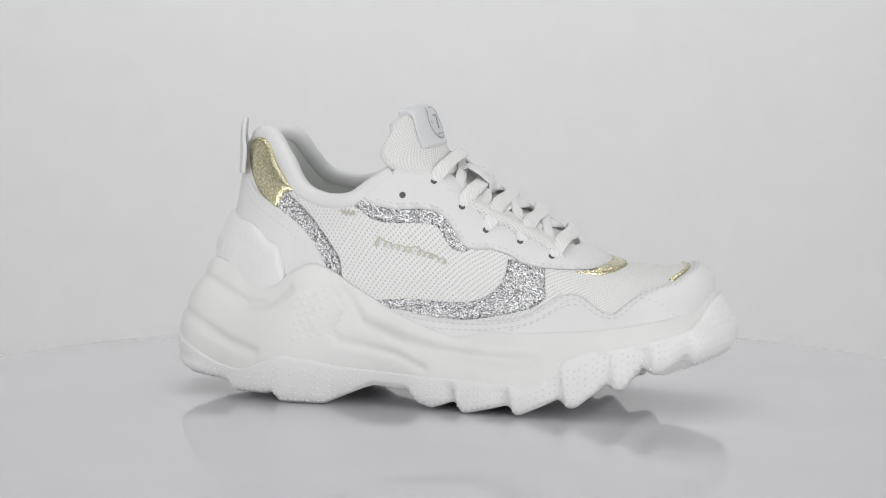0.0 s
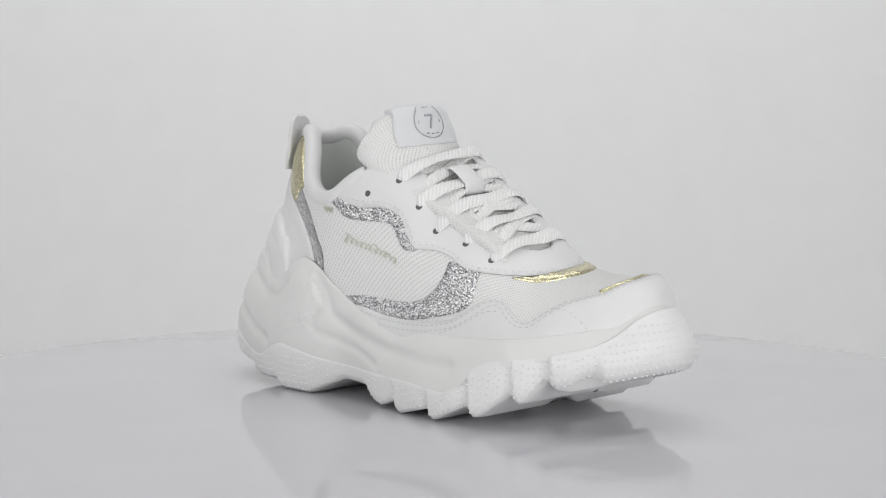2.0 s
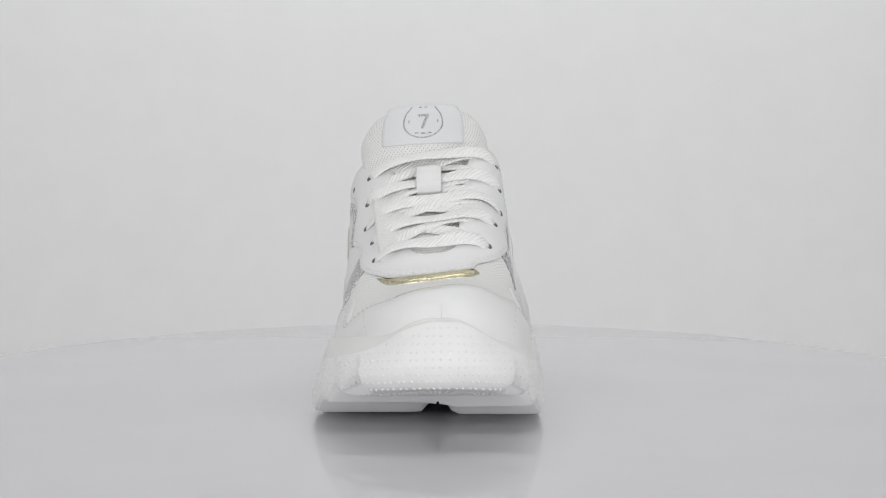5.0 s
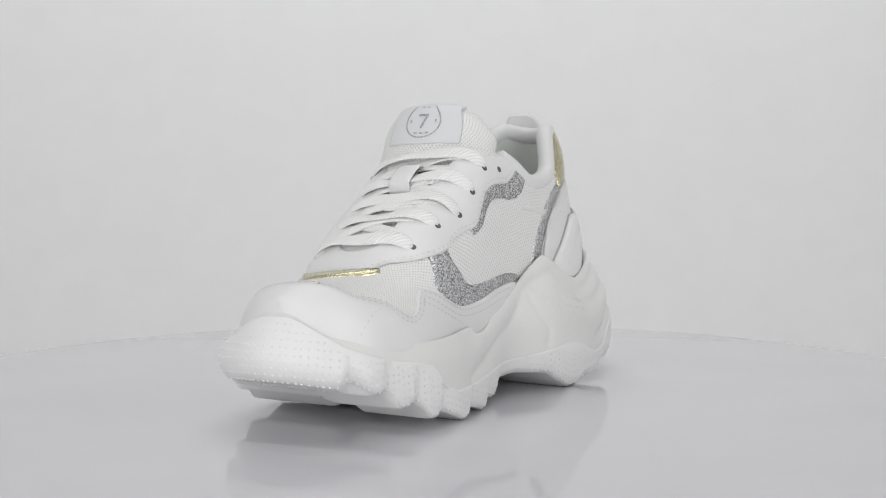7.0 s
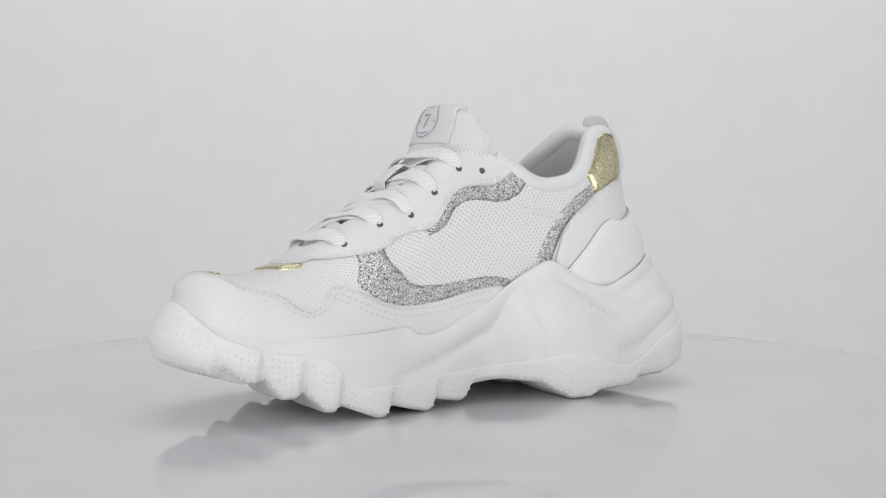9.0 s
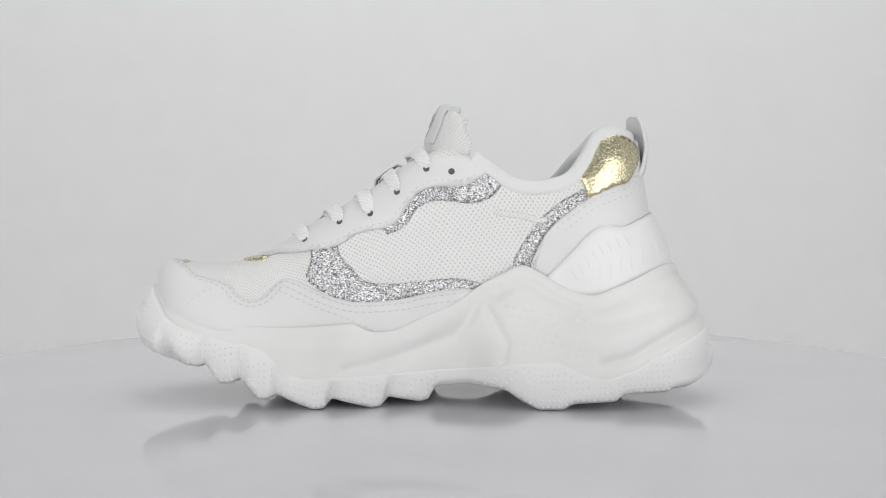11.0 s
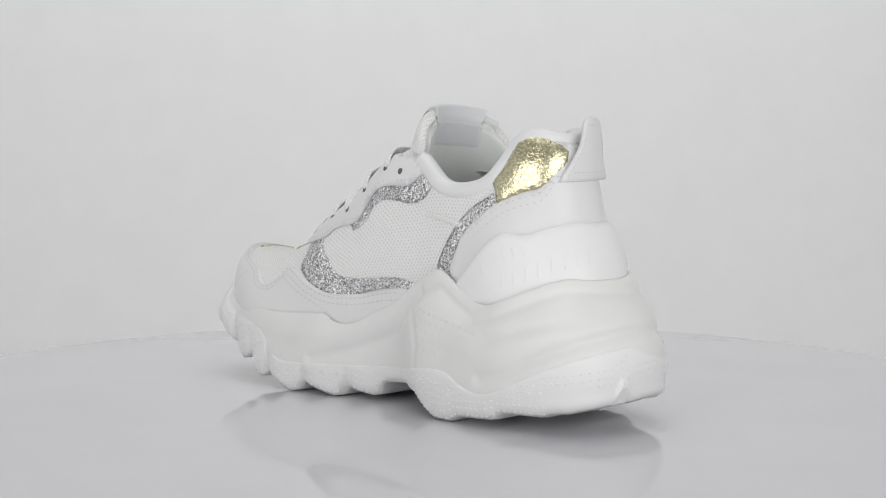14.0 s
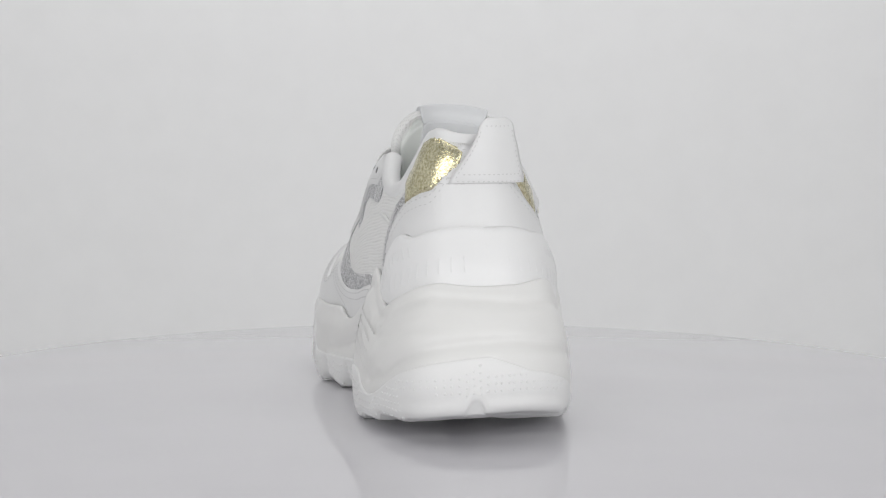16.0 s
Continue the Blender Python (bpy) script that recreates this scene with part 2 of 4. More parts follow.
TOP_IN = [(-118, 64.5), (-113, 65.5), (-109, 64.5), (-98, 60), (-85, 55), (-76, 52), (-69, 53), (-60, 57), (-50, 63), (-43, 66), (-32, 62), (-21, 56), (-8, 47), (6, 41), (19, 35), (26, 34), (33, 35), (38, 38),
          (44, 38), (60, 37), (85, 37), (99, 38), (112, 40.5), (126, 44), (133, 47.5), (138, 53), (142, 54)]
TOP_OUT = [(-118, 64.5), (-110, 66), (-103, 65), (-97, 62), (-88, 55), (-79, 53), (-70, 56), (-61, 62), (-52, 66), (-42, 64), (-31, 57), (-19, 50), (-8, 44), (3, 39), (14, 35), (24, 33), (34, 36), (47, 36),
           (74, 37), (89, 38), (107, 40.5), (125, 44), (133, 47.2), (138, 52.5), (142, 54)]
SEAM_IN = [(-140, 42), (-130, 38), (-115, 30), (-100, 22), (-90, 16), (-80, 13), (-70, 15), (-60, 20), (-50, 21), (-40, 20), (-30, 18), (-16, 16), (0, 15), (30, 13.5), (55, 12.5), (66, 13), (72, 16), (77, 21),
           (82, 26), (90, 28.5), (100, 30), (112, 32.5), (122, 36), (130, 40.5), (136, 46.5), (140, 51.5), (150, 52.5)]
SEAM_OUT = [(-140, 42), (-125, 30), (-112, 21), (-97, 14), (-84, 13), (-71, 19), (-65, 21), (-54, 20), (-37, 17), (-20, 15), (-2, 14), (9, 13.5), (35, 13), (49, 12), (61, 12), (69, 17), (76, 25), (81, 27),
            (101, 30.5), (118, 34.5), (128, 38), (134, 43), (138, 48.5), (141, 51.5), (150, 52.5)]
# soft grooves (-) and ridges (+) on the foam: side, depth, half width, line in x and z
RELIEF = [
    (-1, -1.2, 3.0, [(-38, 58), (-31, 50), (-25, 39), (-8, 32), (12, 27), (40, 24), (60, 24)]),
    (-1, -0.9, 2.2, [(-37, 52), (-33, 45), (-40, 34), (-36, 30), (-8, 24), (6, 18)]),
    (-1, 1.0, 5.0, [(-20, 43), (5, 34), (30, 30), (60, 31), (90, 34)]),
    (-1, 0.9, 4.5, [(-60, 52), (-50, 55), (-42, 50), (-48, 40)]),
    (-1, -1.6, 2.2, [(-132, 58), (-112, 57), (-100, 52), (-86, 45), (-74, 46), (-62, 54)]),
    (-1, -1.7, 2.5, [(-142, 45), (-125, 42), (-110, 34), (-95, 26), (-80, 22)]),
    (1, -1.4, 3.0, [(-30, 55), (-21, 50), (-17, 42), (-10, 33), (6, 27), (22, 21), (44, 16)]),
    (1, 1.0, 5.0, [(-8, 42), (10, 34), (30, 29), (60, 28), (85, 31)]),
    (1, -1.5, 2.2, [(-132, 58), (-112, 60), (-98, 54), (-82, 47), (-70, 46), (-58, 51), (-46, 58), (-38, 57), (-30, 52)]),
    (1, -0.8, 2.4, [(-115, 48), (-95, 42), (-80, 39), (-65, 44)]),
    (1, 1.0, 4.5, [(-60, 36), (-80, 31), (-100, 38), (-118, 46), (-138, 51)]),
    (1, -1.0, 2.2, [(-26, 46), (-31, 38), (-36, 30), (-34, 22)]),
    (1, -1.7, 2.5, [(-142, 45), (-125, 42), (-110, 33), (-95, 24), (-80, 20)]),
]
# ---- the upper's surface, in millimetres of the shoe: x to the toe, y to the inner side, z up ----
def curve(points, x):
    """Smooth value at x along rising (x, value) knots."""
    xs, ys = np.array(points, float).T
    d = np.gradient(ys, xs)
    x = np.clip(x, xs[0], xs[-1])
    i = np.clip(np.searchsorted(xs, x) - 1, 0, len(xs) - 2)
    h = xs[i + 1] - xs[i]
    t = (x - xs[i]) / h
    return ((2 * t**3 - 3 * t**2 + 1) * ys[i] + (t**3 - 2 * t**2 + t) * h * d[i]
            + (3 * t**2 - 2 * t**3) * ys[i + 1] + (t**3 - t**2) * h * d[i + 1])


HEEL_X, TOE_X, BASE_Z = -112.0, 137.5, 26.0
TOP_Z = [(-112, 142), (-60, 140), (-30, 132), (-10, 124), (5, 117), (20, 107), (33, 98), (50, 89), (64, 81), (75, 73.6), (88, 67.2), (100, 64.8), (115, 64.0), (127, 65.2), (134, 63.0), (142, 55)]
HALF_W = [(-112, 35.5), (-95, 35.5), (-74, 37), (-40, 39), (-15, 40), (10, 40), (35, 41), (60, 42.5), (85, 43.5), (105, 43), (142, 41)]
MID_Y = [(-112, 5), (-74, 1), (-30, -4.5), (10, -4.5), (60, -3), (90, -1), (120, 1), (142, 3)]
POWER = [(-112, 6), (-60, 6), (-10, 4.2), (10, 3.6), (35, 2.6), (64, 2.25), (85, 2.3), (110, 2.6), (142, 2.8)]
NK, NP = 420, 181


def build_surface():
    k = np.linspace(0, 1, NK)
    x = (HEEL_X + TOE_X) / 2 - (TOE_X - HEEL_X) / 2 * np.cos(np.pi * k)
    heel = np.clip((x - HEEL_X) / 46, 0, 1)
    toe = np.clip((TOE_X - x) / 58, 0, 1)
    plan = (1 - (1 - heel) ** 2.1) ** (1 / 2.1) * (1 - (1 - toe) ** 2.2) ** (1 / 2.2)
    hw, yc, zt, n = curve(HALF_W, x) * plan, curve(MID_Y, x), curve(TOP_Z, x), curve(POWER, x)
    a = np.linspace(-np.pi / 2, np.pi / 2, 721)
    c, s = np.maximum(np.cos(a), 0), np.sin(a)
    grid = np.zeros((NK, NP, 3))
    for i in range(NK):
        m = np.where(s > 0, n[i] * (1 + 0.45 * math.exp(-(((x[i] - 28) / 34) ** 4))), n[i])
        h = c ** (2 / m)
        dy = hw[i] * np.sign(s) * np.abs(s) ** (2 / m)
        base = BASE_Z + 14 * min(1.0, max(0.0, (x[i] - 96) / 40)) ** 1.5
        z = base + h * (zt[i] - base) + 0.12 * h * dy * min(1, max(0, (x[i] + 60) / 50))
        back = max(0.0, min(1.0, (-62 - x[i]) / 50))
        xx = x[i] + back * back * (0.17 * (z - 60) + 2)
        lean = max(0.0, min(1.0, (-34 - x[i]) / 42)) * np.where(dy < 0, 0.50, 0.30)
        rise = np.clip((z - 62) / 66, 0, 1)
        ref = float(curve(TOP_IN, x[i]) + curve(TOP_OUT, x[i])) / 2 - 4
        tuck = 1 - 0.16 * np.clip((ref - z) / 9, 0, 1)
        yy = yc[i] + dy * (1 - lean * rise**1.3) * tuck
        run = np.concatenate([[0], np.cumsum(np.hypot(np.diff(yy), np.diff(z)))])
        mid = run[360]
        run = np.where(np.arange(721) <= 360, run / mid - 1, (run - mid) / (run[-1] - mid))
        p = np.linspace(-1, 1, NP)
        grid[i] = np.stack([np.interp(p, run, v) for v in (xx, yy, z)], 1)
    return grid


GRID = build_surface()
_dk, _dp = np.gradient(GRID, axis=0), np.gradient(GRID, axis=1)
NORMAL = np.cross(_dk, _dp)
NORMAL[0], NORMAL[-1] = (-1, 0, 0.15), (1, 0, 0.2)
NORMAL /= np.linalg.norm(NORMAL, axis=2)[..., None] + 1e-12
KS, PS = 300.0, 95.0


def at(table, q):
    """The table's value at sheet places q (k * KS, p * PS)."""
    q = np.atleast_2d(q)
    a = np.clip(q[:, 0] / KS, 0, 1) * (NK - 1)
    b = (np.clip(q[:, 1] / PS, -1, 1) + 1) / 2 * (NP - 1)
    i, j = np.minimum(a.astype(int), NK - 2), np.minimum(b.astype(int), NP - 2)
    u, v = (a - i)[:, None], (b - j)[:, None]
    return (table[i, j] * (1 - u) * (1 - v) + table[i + 1, j] * u * (1 - v) + table[i, j + 1] * (1 - u) * v + table[i + 1, j + 1] * u * v)


def sheet(side, x, z):
    """The sheet place of a point given from the side: side -1 outer, 1 inner; for side 0, z is the point's y on the top."""
    if side:
        part = slice(0, NP // 2 + 1) if side < 0 else slice(NP // 2, NP)
        g = GRID[:, part]
        d = (g[..., 0] - x) ** 2 + (g[..., 2] - z) ** 2
        off = part.start
    else:
        d = (GRID[..., 0] - x) ** 2 + (GRID[..., 1] - z) ** 2 + np.where(np.abs(np.arange(NP) - NP // 2) < 70, 0, 1e4)
        off = 0
    i, j = np.unravel_index(np.argmin(d), d.shape)
    best = np.array([i / (NK - 1) * KS, ((j + off) / (NP - 1) * 2 - 1) * PS])
    cols = [0, 2] if side else [0, 1]
    for _ in range(4):
        e = 0.3
        f0 = at(GRID, best)[0][cols] - (x, z)
        jac = np.stack([(at(GRID, best + (e, 0))[0][cols] - (x, z) - f0) / e, (at(GRID, best + (0, e))[0][cols] - (x, z) - f0) / e], 1)
        step = np.linalg.lstsq(jac + 1e-9, -f0, rcond=None)[0]
        step = np.clip(step, -1.5, 1.5)
        if np.linalg.norm(at(GRID, best + step)[0][cols] - (x, z)) < np.linalg.norm(f0):
            best = best + step
    return best

# ---- the sneaker ----
MM = 0.001
shoe = new("sneaker")
tagged(shoe, "white chunky platform sneaker with silver glitter and gold trim", "sneaker")


def smooth_line(points, step, closed=False, corners=()):
    """Points every step or so along a smooth line through the given ones; sharp at the numbered corners."""
    p = [np.array(q, float) for q in points]
    n = len(p)
    out = []
    for i in range(n if closed else n - 1):
        b, c = p[i], p[(i + 1) % n]
        a = p[i - 1] if (i or closed) and i not in corners else b
        d = p[(i + 2) % n] if (i + 2 < n or closed) and (i + 1) % n not in corners else c
        m = max(1, int(np.linalg.norm(c - b) / step))
        for t in np.arange(m) / m:
            out.append(0.5 * (2 * b + (c - a) * t + (2 * a - 5 * b + 4 * c - d) * t**2 + (3 * b - a - 3 * c + d) * t**3))
    if not closed:
        out.append(p[-1])
    return np.array(out)


def inside(poly, q):
    """Which of the places q lie inside the closed line poly."""
    hit = np.zeros(len(q), bool)
    a, b = poly, np.roll(poly, -1, 0)
    for (x0, y0), (x1, y1) in zip(a, b):
        if y0 != y1:
            t = (q[:, 1] - y0) / (y1 - y0)
            hit ^= ((y0 > q[:, 1]) != (y1 > q[:, 1])) & (q[:, 0] < x0 + t * (x1 - x0))
    return hit


def on_sheet(points):
    return np.array([sheet(*p) for p in points])


from mathutils.geometry import delaunay_2d_cdt


def panel(name, outline, offset, mat, label="", holes=(), step=1.3, grid=2.0, soft=0.45, parent=None, puff=0.0, tucked=False):
    """A piece of the upper: the sheet region inside outline, raised by offset, with a rolled edge and a skirt down to the layer below."""
    loops = [outline, *holes]
    pts, edges = [], []
    for loop in loops:
        base = len(pts)
        pts += [tuple(q) for q in loop]
        edges += [(base + i, base + (i + 1) % len(loop)) for i in range(len(loop))]
    lo, hi = outline.min(0), outline.max(0)
    gx, gy = np.meshgrid(np.arange(lo[0], hi[0], grid), np.arange(lo[1], hi[1], grid))
    q = np.stack([gx.ravel() + (np.arange(gx.size) // gx.shape[1] % 2) * grid / 2, gy.ravel()], 1)
    keep = inside(outline, q)
    for h in holes:
        keep &= ~inside(h, q)
    every = np.array(pts)
    q = q[keep]
    if offset > 2:
        loop = outline
        d = np.roll(loop, -1, 0) - np.roll(loop, 1, 0)
        d /= np.linalg.norm(d, axis=1)[:, None] + 1e-9
        side_ = np.stack([-d[:, 1], d[:, 0]], 1)
        rings = []
        for deep in (0.7, 1.5, 2.4, 3.4):
            for sg in (-1, 1):
                c = loop + side_ * sg * deep
                c = c[inside(outline, c)]
                if len(c):
                    near = np.array([np.min(np.sum((loop - r) ** 2, 1)) for r in c])
                    rings.append(c[near > (0.9 * deep) ** 2])
        pts += [tuple(r) for c in rings for r in c]
        near = np.array([np.min(np.sum((loop - r) ** 2, 1)) for r in q])
        q = q[near > 4.0 ** 2]
    if len(q):
        near = np.array([np.min(np.sum((every - r) ** 2, 1)) for r in q])
        q, near = q[near > (grid * 0.45) ** 2], near[near > (grid * 0.45) ** 2]
        pts += [tuple(r) for r in q]
    out = delaunay_2d_cdt([Vector(p) for p in pts], edges, [], 0, 1e-5)
    v2 = np.array([tuple(v) for v in out[0]])
    tris = [f for f in out[2]]
    mid = np.array([v2[list(f)].mean(0) for f in tris])
    ok = inside(outline, mid)
    for h in holes:
        ok &= ~inside(h, mid)
    tris = [f for f, o in zip(tris, ok) if o]
    count = {}
    for f in tris:
        for a, b in zip(f, f[1:] + f[:1]):
            count[(min(a, b), max(a, b))] = count.get((min(a, b), max(a, b)), 0) + 1
    border = [e for e, c in count.items() if c == 1]
    edge = set(i for e in border for i in e)
    pos, nor = at(GRID, v2), at(NORMAL, v2)
    nor /= np.linalg.norm(nor, axis=1)[:, None]
    seg = np.array([(v2[a], v2[b]) for a, b in border if not (v2[a, 0] < 0.5 and v2[b, 0] < 0.5) and not (v2[a, 0] > KS - 1 and v2[b, 0] > KS - 1)])
    d0, d1 = seg[:, 0], seg[:, 1] - seg[:, 0]
    dist = np.array([np.sqrt(np.min(np.sum((d0 + d1 * np.clip(np.sum((r - d0) * d1, 1) / (np.sum(d1 * d1, 1) + 1e-9), 0, 1)[:, None] - r) ** 2, 1))) for r in v2])
    f = np.clip(dist / max(0.9, offset * 0.7), 0, 1)
    lift = offset * (soft + (1 - soft) * np.sqrt(1 - (1 - f) ** 2))
    if puff:
        lift += puff * np.clip(dist / 9, 0, 1) ** 0.7
    if tucked:
        inner = np.clip((pos[:, 1] - 1) / 30 + 0.5, 0, 1)
        line = curve(TOP_IN, pos[:, 0]) * inner + curve(TOP_OUT, pos[:, 0]) * (1 - inner)
        lift = lift * np.clip((pos[:, 2] - line + 8) / 6, 0, 1)
    verts = list((pos + nor * lift[:, None]) * MM)
    uv = [tuple(p * MM) for p in v2]
    faces = [tuple(f) for f in tris]
    low = {}
    for i in sorted(edge):
        low[i] = len(verts)
        verts.append((pos[i] - nor[i] * 0.6) * MM)
        uv.append(tuple(v2[i] * MM))
    for a, b in border:
        if (v2[a, 0] < 0.5 and v2[b, 0] < 0.5) or (v2[a, 0] > KS - 1 and v2[b, 0] > KS - 1):
            continue
        faces.append((a, b, low[b], low[a]))
    return raw(name, verts, faces, mat, parent or shoe, label, uv)


def stitches(name, line, lift, mat=None, length=1.8, gap=1.4, wide=0.48, label=""):
    """A row of thread stitches along a sheet line."""
    line = np.asarray(line)
    pos = at(GRID, line)
    run = np.concatenate([[0], np.cumsum(np.linalg.norm(np.diff(pos, axis=0), axis=1))])
    verts, faces = [], []
    for s in np.arange(gap, run[-1] - length, length + gap):
        ends = [np.array([np.interp(t, run, line[:, 0]), np.interp(t, run, line[:, 1])]) for t in (s, s + length)]
        a, b = at(GRID, np.array(ends))
        na, nb = at(NORMAL, np.array(ends))
        d = (b - a) / (np.linalg.norm(b - a) + 1e-9)
        w = np.cross(na, d) * wide / 2
        n0 = len(verts)
        m, nm = (a + b) / 2, (na + nb) / 2
        for p, nn, h in ((a, na, lift - 0.15), (m, nm, lift + 0.22), (b, nb, lift - 0.15)):
            verts += [(p + nn * (h - 0.2) - w) * MM, (p + nn * h) * MM, (p + nn * (h - 0.2) + w) * MM]
        for r in (0, 3):
            for c in (0, 1):
                faces.append((n0 + r + c, n0 + r + c + 1, n0 + r + c + 4, n0 + r + c + 3))
    ob = raw(name, verts, faces, mat or THREAD, shoe, label)
    tagged(ob, kind="stuff")
    return ob


def moved(line, off):
    """The sheet line pushed sideways by off."""
    d = np.gradient(line, axis=0)
    d /= np.linalg.norm(d, axis=1)[:, None] + 1e-9
    return line + np.stack([-d[:, 1], d[:, 0]], 1) * off


R, L, T = -1, 1, 0

# collar and throat: the opening of the upper
COLLAR_OUT = [(R, -98.6, 126), (R, -96, 127), (R, -92, 129), (R, -86, 129.5), (R, -81, 126), (R, -73, 116), (R, -62, 102.5), (R, -48, 97), (R, -38, 96.5), (R, -29, 98.5), (R, -21, 105), (R, -12, 111)]
COLLAR_IN = [(L, -98.6, 126), (L, -96, 127), (L, -91, 128.5), (L, -86, 130), (L, -79, 127), (L, -74, 117), (L, -66, 107.5), (L, -56, 104.2), (L, -45, 103.2), (L, -35, 106), (L, -27, 112), (L, -18, 118)]
THROAT_OUT = [(T, 5, -24), (T, 30, -18), (T, 55, -16), (T, 68, -13)]
THROAT_IN = [(T, 5, 17), (T, 30, 14), (T, 55, 13), (T, 68, 11)]
o_out, o_in = on_sheet(COLLAR_OUT + THROAT_OUT), on_sheet(COLLAR_IN + THROAT_IN)
OPENING = smooth_line([*o_out, sheet(T, 74, 0), *o_in[::-1]], 1.5)


def sheet_edge(side, a, b, p=0.985):
    return [np.array([k, side * p * PS]) for k in np.linspace(a, b, 40)]


# the knit base of the whole upper
whole = np.array([(k, -0.985 * PS) for k in np.linspace(0.02, KS - 0.05, 150)] + [(KS - 0.05, p) for p in np.linspace(-0.97 * PS, 0.97 * PS, 60)]
                 + [(k, 0.985 * PS) for k in np.linspace(KS - 0.05, 0.02, 150)] + [(0.02, p) for p in np.linspace(0.97 * PS, -0.97 * PS, 60)])
open_rear = np.concatenate([OPENING, [(-5, OPENING[-1][1]), (-5, OPENING[0][1])]])
keep = ~inside(open_rear, whole) & ~((whole[:, 0] < 1) & (np.abs(whole[:, 1]) < 0.14 * PS))
start = int(np.argmax(~keep & np.roll(keep, 1))) if not keep.all() else 0
order = np.roll(np.arange(len(whole)), -start)
rim = whole[[i for i in order if keep[i]]]
BASE = np.concatenate([rim, OPENING[::-1] if np.linalg.norm(rim[-1] - OPENING[-1]) < np.linalg.norm(rim[-1] - OPENING[0]) else OPENING])
panel("knit_upper", BASE, 0.0, KNIT, "white perforated knit mesh", soft=1.0)
panel("lining", BASE, -6.5, LINING, "pale smooth lining", soft=1.0, grid=3.0)


def dense(points, step, closed=False, corners=()):
    """Sheet places along a smooth line through points; the line is smooth as seen from the side or, on the top, from above."""
    n, res = len(points), []
    for i in range(n if closed else n - 1):
        b, c = points[i], points[(i + 1) % n]
        a = points[i - 1] if (i or closed) and i not in corners else b
        d = points[(i + 2) % n] if (i + 2 < n or closed) and (i + 1) % n not in corners else c
        if b[0] != c[0]:
            q0, q1 = sheet(*b), sheet(*c)
            m = max(1, int(np.linalg.norm(q1 - q0) / step))
            res += [q0 + (q1 - q0) * t for t in np.arange(m) / m]
            continue
        a, d = (b if a[0] != b[0] else a), (c if d[0] != c[0] else d)
        pa, pb, pc, pd = (np.array(v[1:], float) for v in (a, b, c, d))
        m = max(1, int(np.linalg.norm(pc - pb) / step))
        for t in np.arange(m) / m:
            res.append(sheet(b[0], *(0.5 * (2 * pb + (pc - pa) * t + (2 * pa - 5 * pb + 4 * pc - pd) * t**2 + (3 * pb - pa - 3 * pc + pd) * t**3))))
    if not closed:
        res.append(sheet(*points[-1]))
    res = np.array(res)
    if closed:
        keep_ = np.linalg.norm(res - np.roll(res, 1, 0), axis=1) > 0.15
        return res[keep_]
    for _i in range(2):
        res[1:-1] = res[1:-1] * 0.5 + (res[:-2] + res[2:]) * 0.25
    return res[np.concatenate([[True], np.linalg.norm(np.diff(res, axis=0), axis=1) > 0.1])]


def shape(points, corners=(), step=1.3):
    return dense(points, step, True, corners)


def line_on(points, step=1.0):
    return dense(points, step)


# silver glitter underlays
GLITTER_WAVE_OUT = [(R, -31, 96), (R, -23, 101), (R, -17, 97), (R, -8, 95), (R, 6, 95), (R, 15, 92), (R, 21, 84), (R, 28, 76), (R, 25, 73.5), (R, 19, 75), (R, 15, 80), (R, 11, 85.5), (R, 4, 87), (R, -7, 87), (R, -18, 88), (R, -25, 92)]
GLITTER_WAVE_IN = [(L, -24, 112), (L, -33, 106), (L, -27, 99), (L, -18, 96), (L, -8, 97), (L, 2, 97), (L, 9, 93), (L, 13, 87), (L, 18, 83), (L, 23, 81), (L, 26, 84), (L, 18, 90), (L, 14, 97), (L, 7, 103), (L, -1, 106), (L, -16, 107)]
GLITTER_HOOK_OUT = [(R, 45, 70), (R, 62, 67), (R, 64, 53), (R, 58, 48), (R, 42, 44), (R, 29, 42), (R, 10, 41), (R, -7, 44), (R, -18, 47), (R, -17, 50), (R, -2, 51), (R, 15, 50), (R, 29, 50.5), (R, 39, 55), (R, 44, 62)]
GLITTER_HOOK_IN = [(L, 60, 74.5), (L, 47.5, 77), (L, 45, 70), (L, 40, 65), (L, 33, 58.5), (L, 19, 57.5), (L, 3, 59), (L, -11, 60), (L, -25, 57), (L, -22, 52), (L, -4, 53), (L, 12, 51), (L, 30, 47), (L, 44, 48), (L, 55, 54), (L, 62, 60), (L, 60, 68)]
GLITTER_HEEL_OUT = [(R, -68, 100), (R, -76, 93.5), (R, -65, 85), (R, -54, 76), (R, -47, 68), (R, -43, 58), (R, -36, 58), (R, -36.5, 68), (R, -41.5, 76), (R, -48, 84), (R, -57, 92.5)]
GLITTER_HEEL_IN = [(L, -71, 103), (L, -76, 99), (L, -69, 93), (L, -60, 88), (L, -53, 81), (L, -48, 71), (L, -45, 62), (L, -37, 62), (L, -38.5, 70), (L, -43, 78), (L, -50, 87.5), (L, -59, 96), (L, -67, 100.5)]
for pts, cor in ((GLITTER_WAVE_OUT, (0, 1, 7, 8)), (GLITTER_WAVE_IN, (0, 1, 9, 10)), (GLITTER_HOOK_OUT, (0, 1, 2, 8, 9)), (GLITTER_HOOK_IN, (0, 1, 8, 9)), (GLITTER_HEEL_OUT, (0, 1, 5, 6)), (GLITTER_HEEL_IN, (0, 1, 6, 7))):
    panel("glitter_trim", shape(pts, cor), 0.55, GLITTER, "coarse silver glitter trim", soft=0.7)

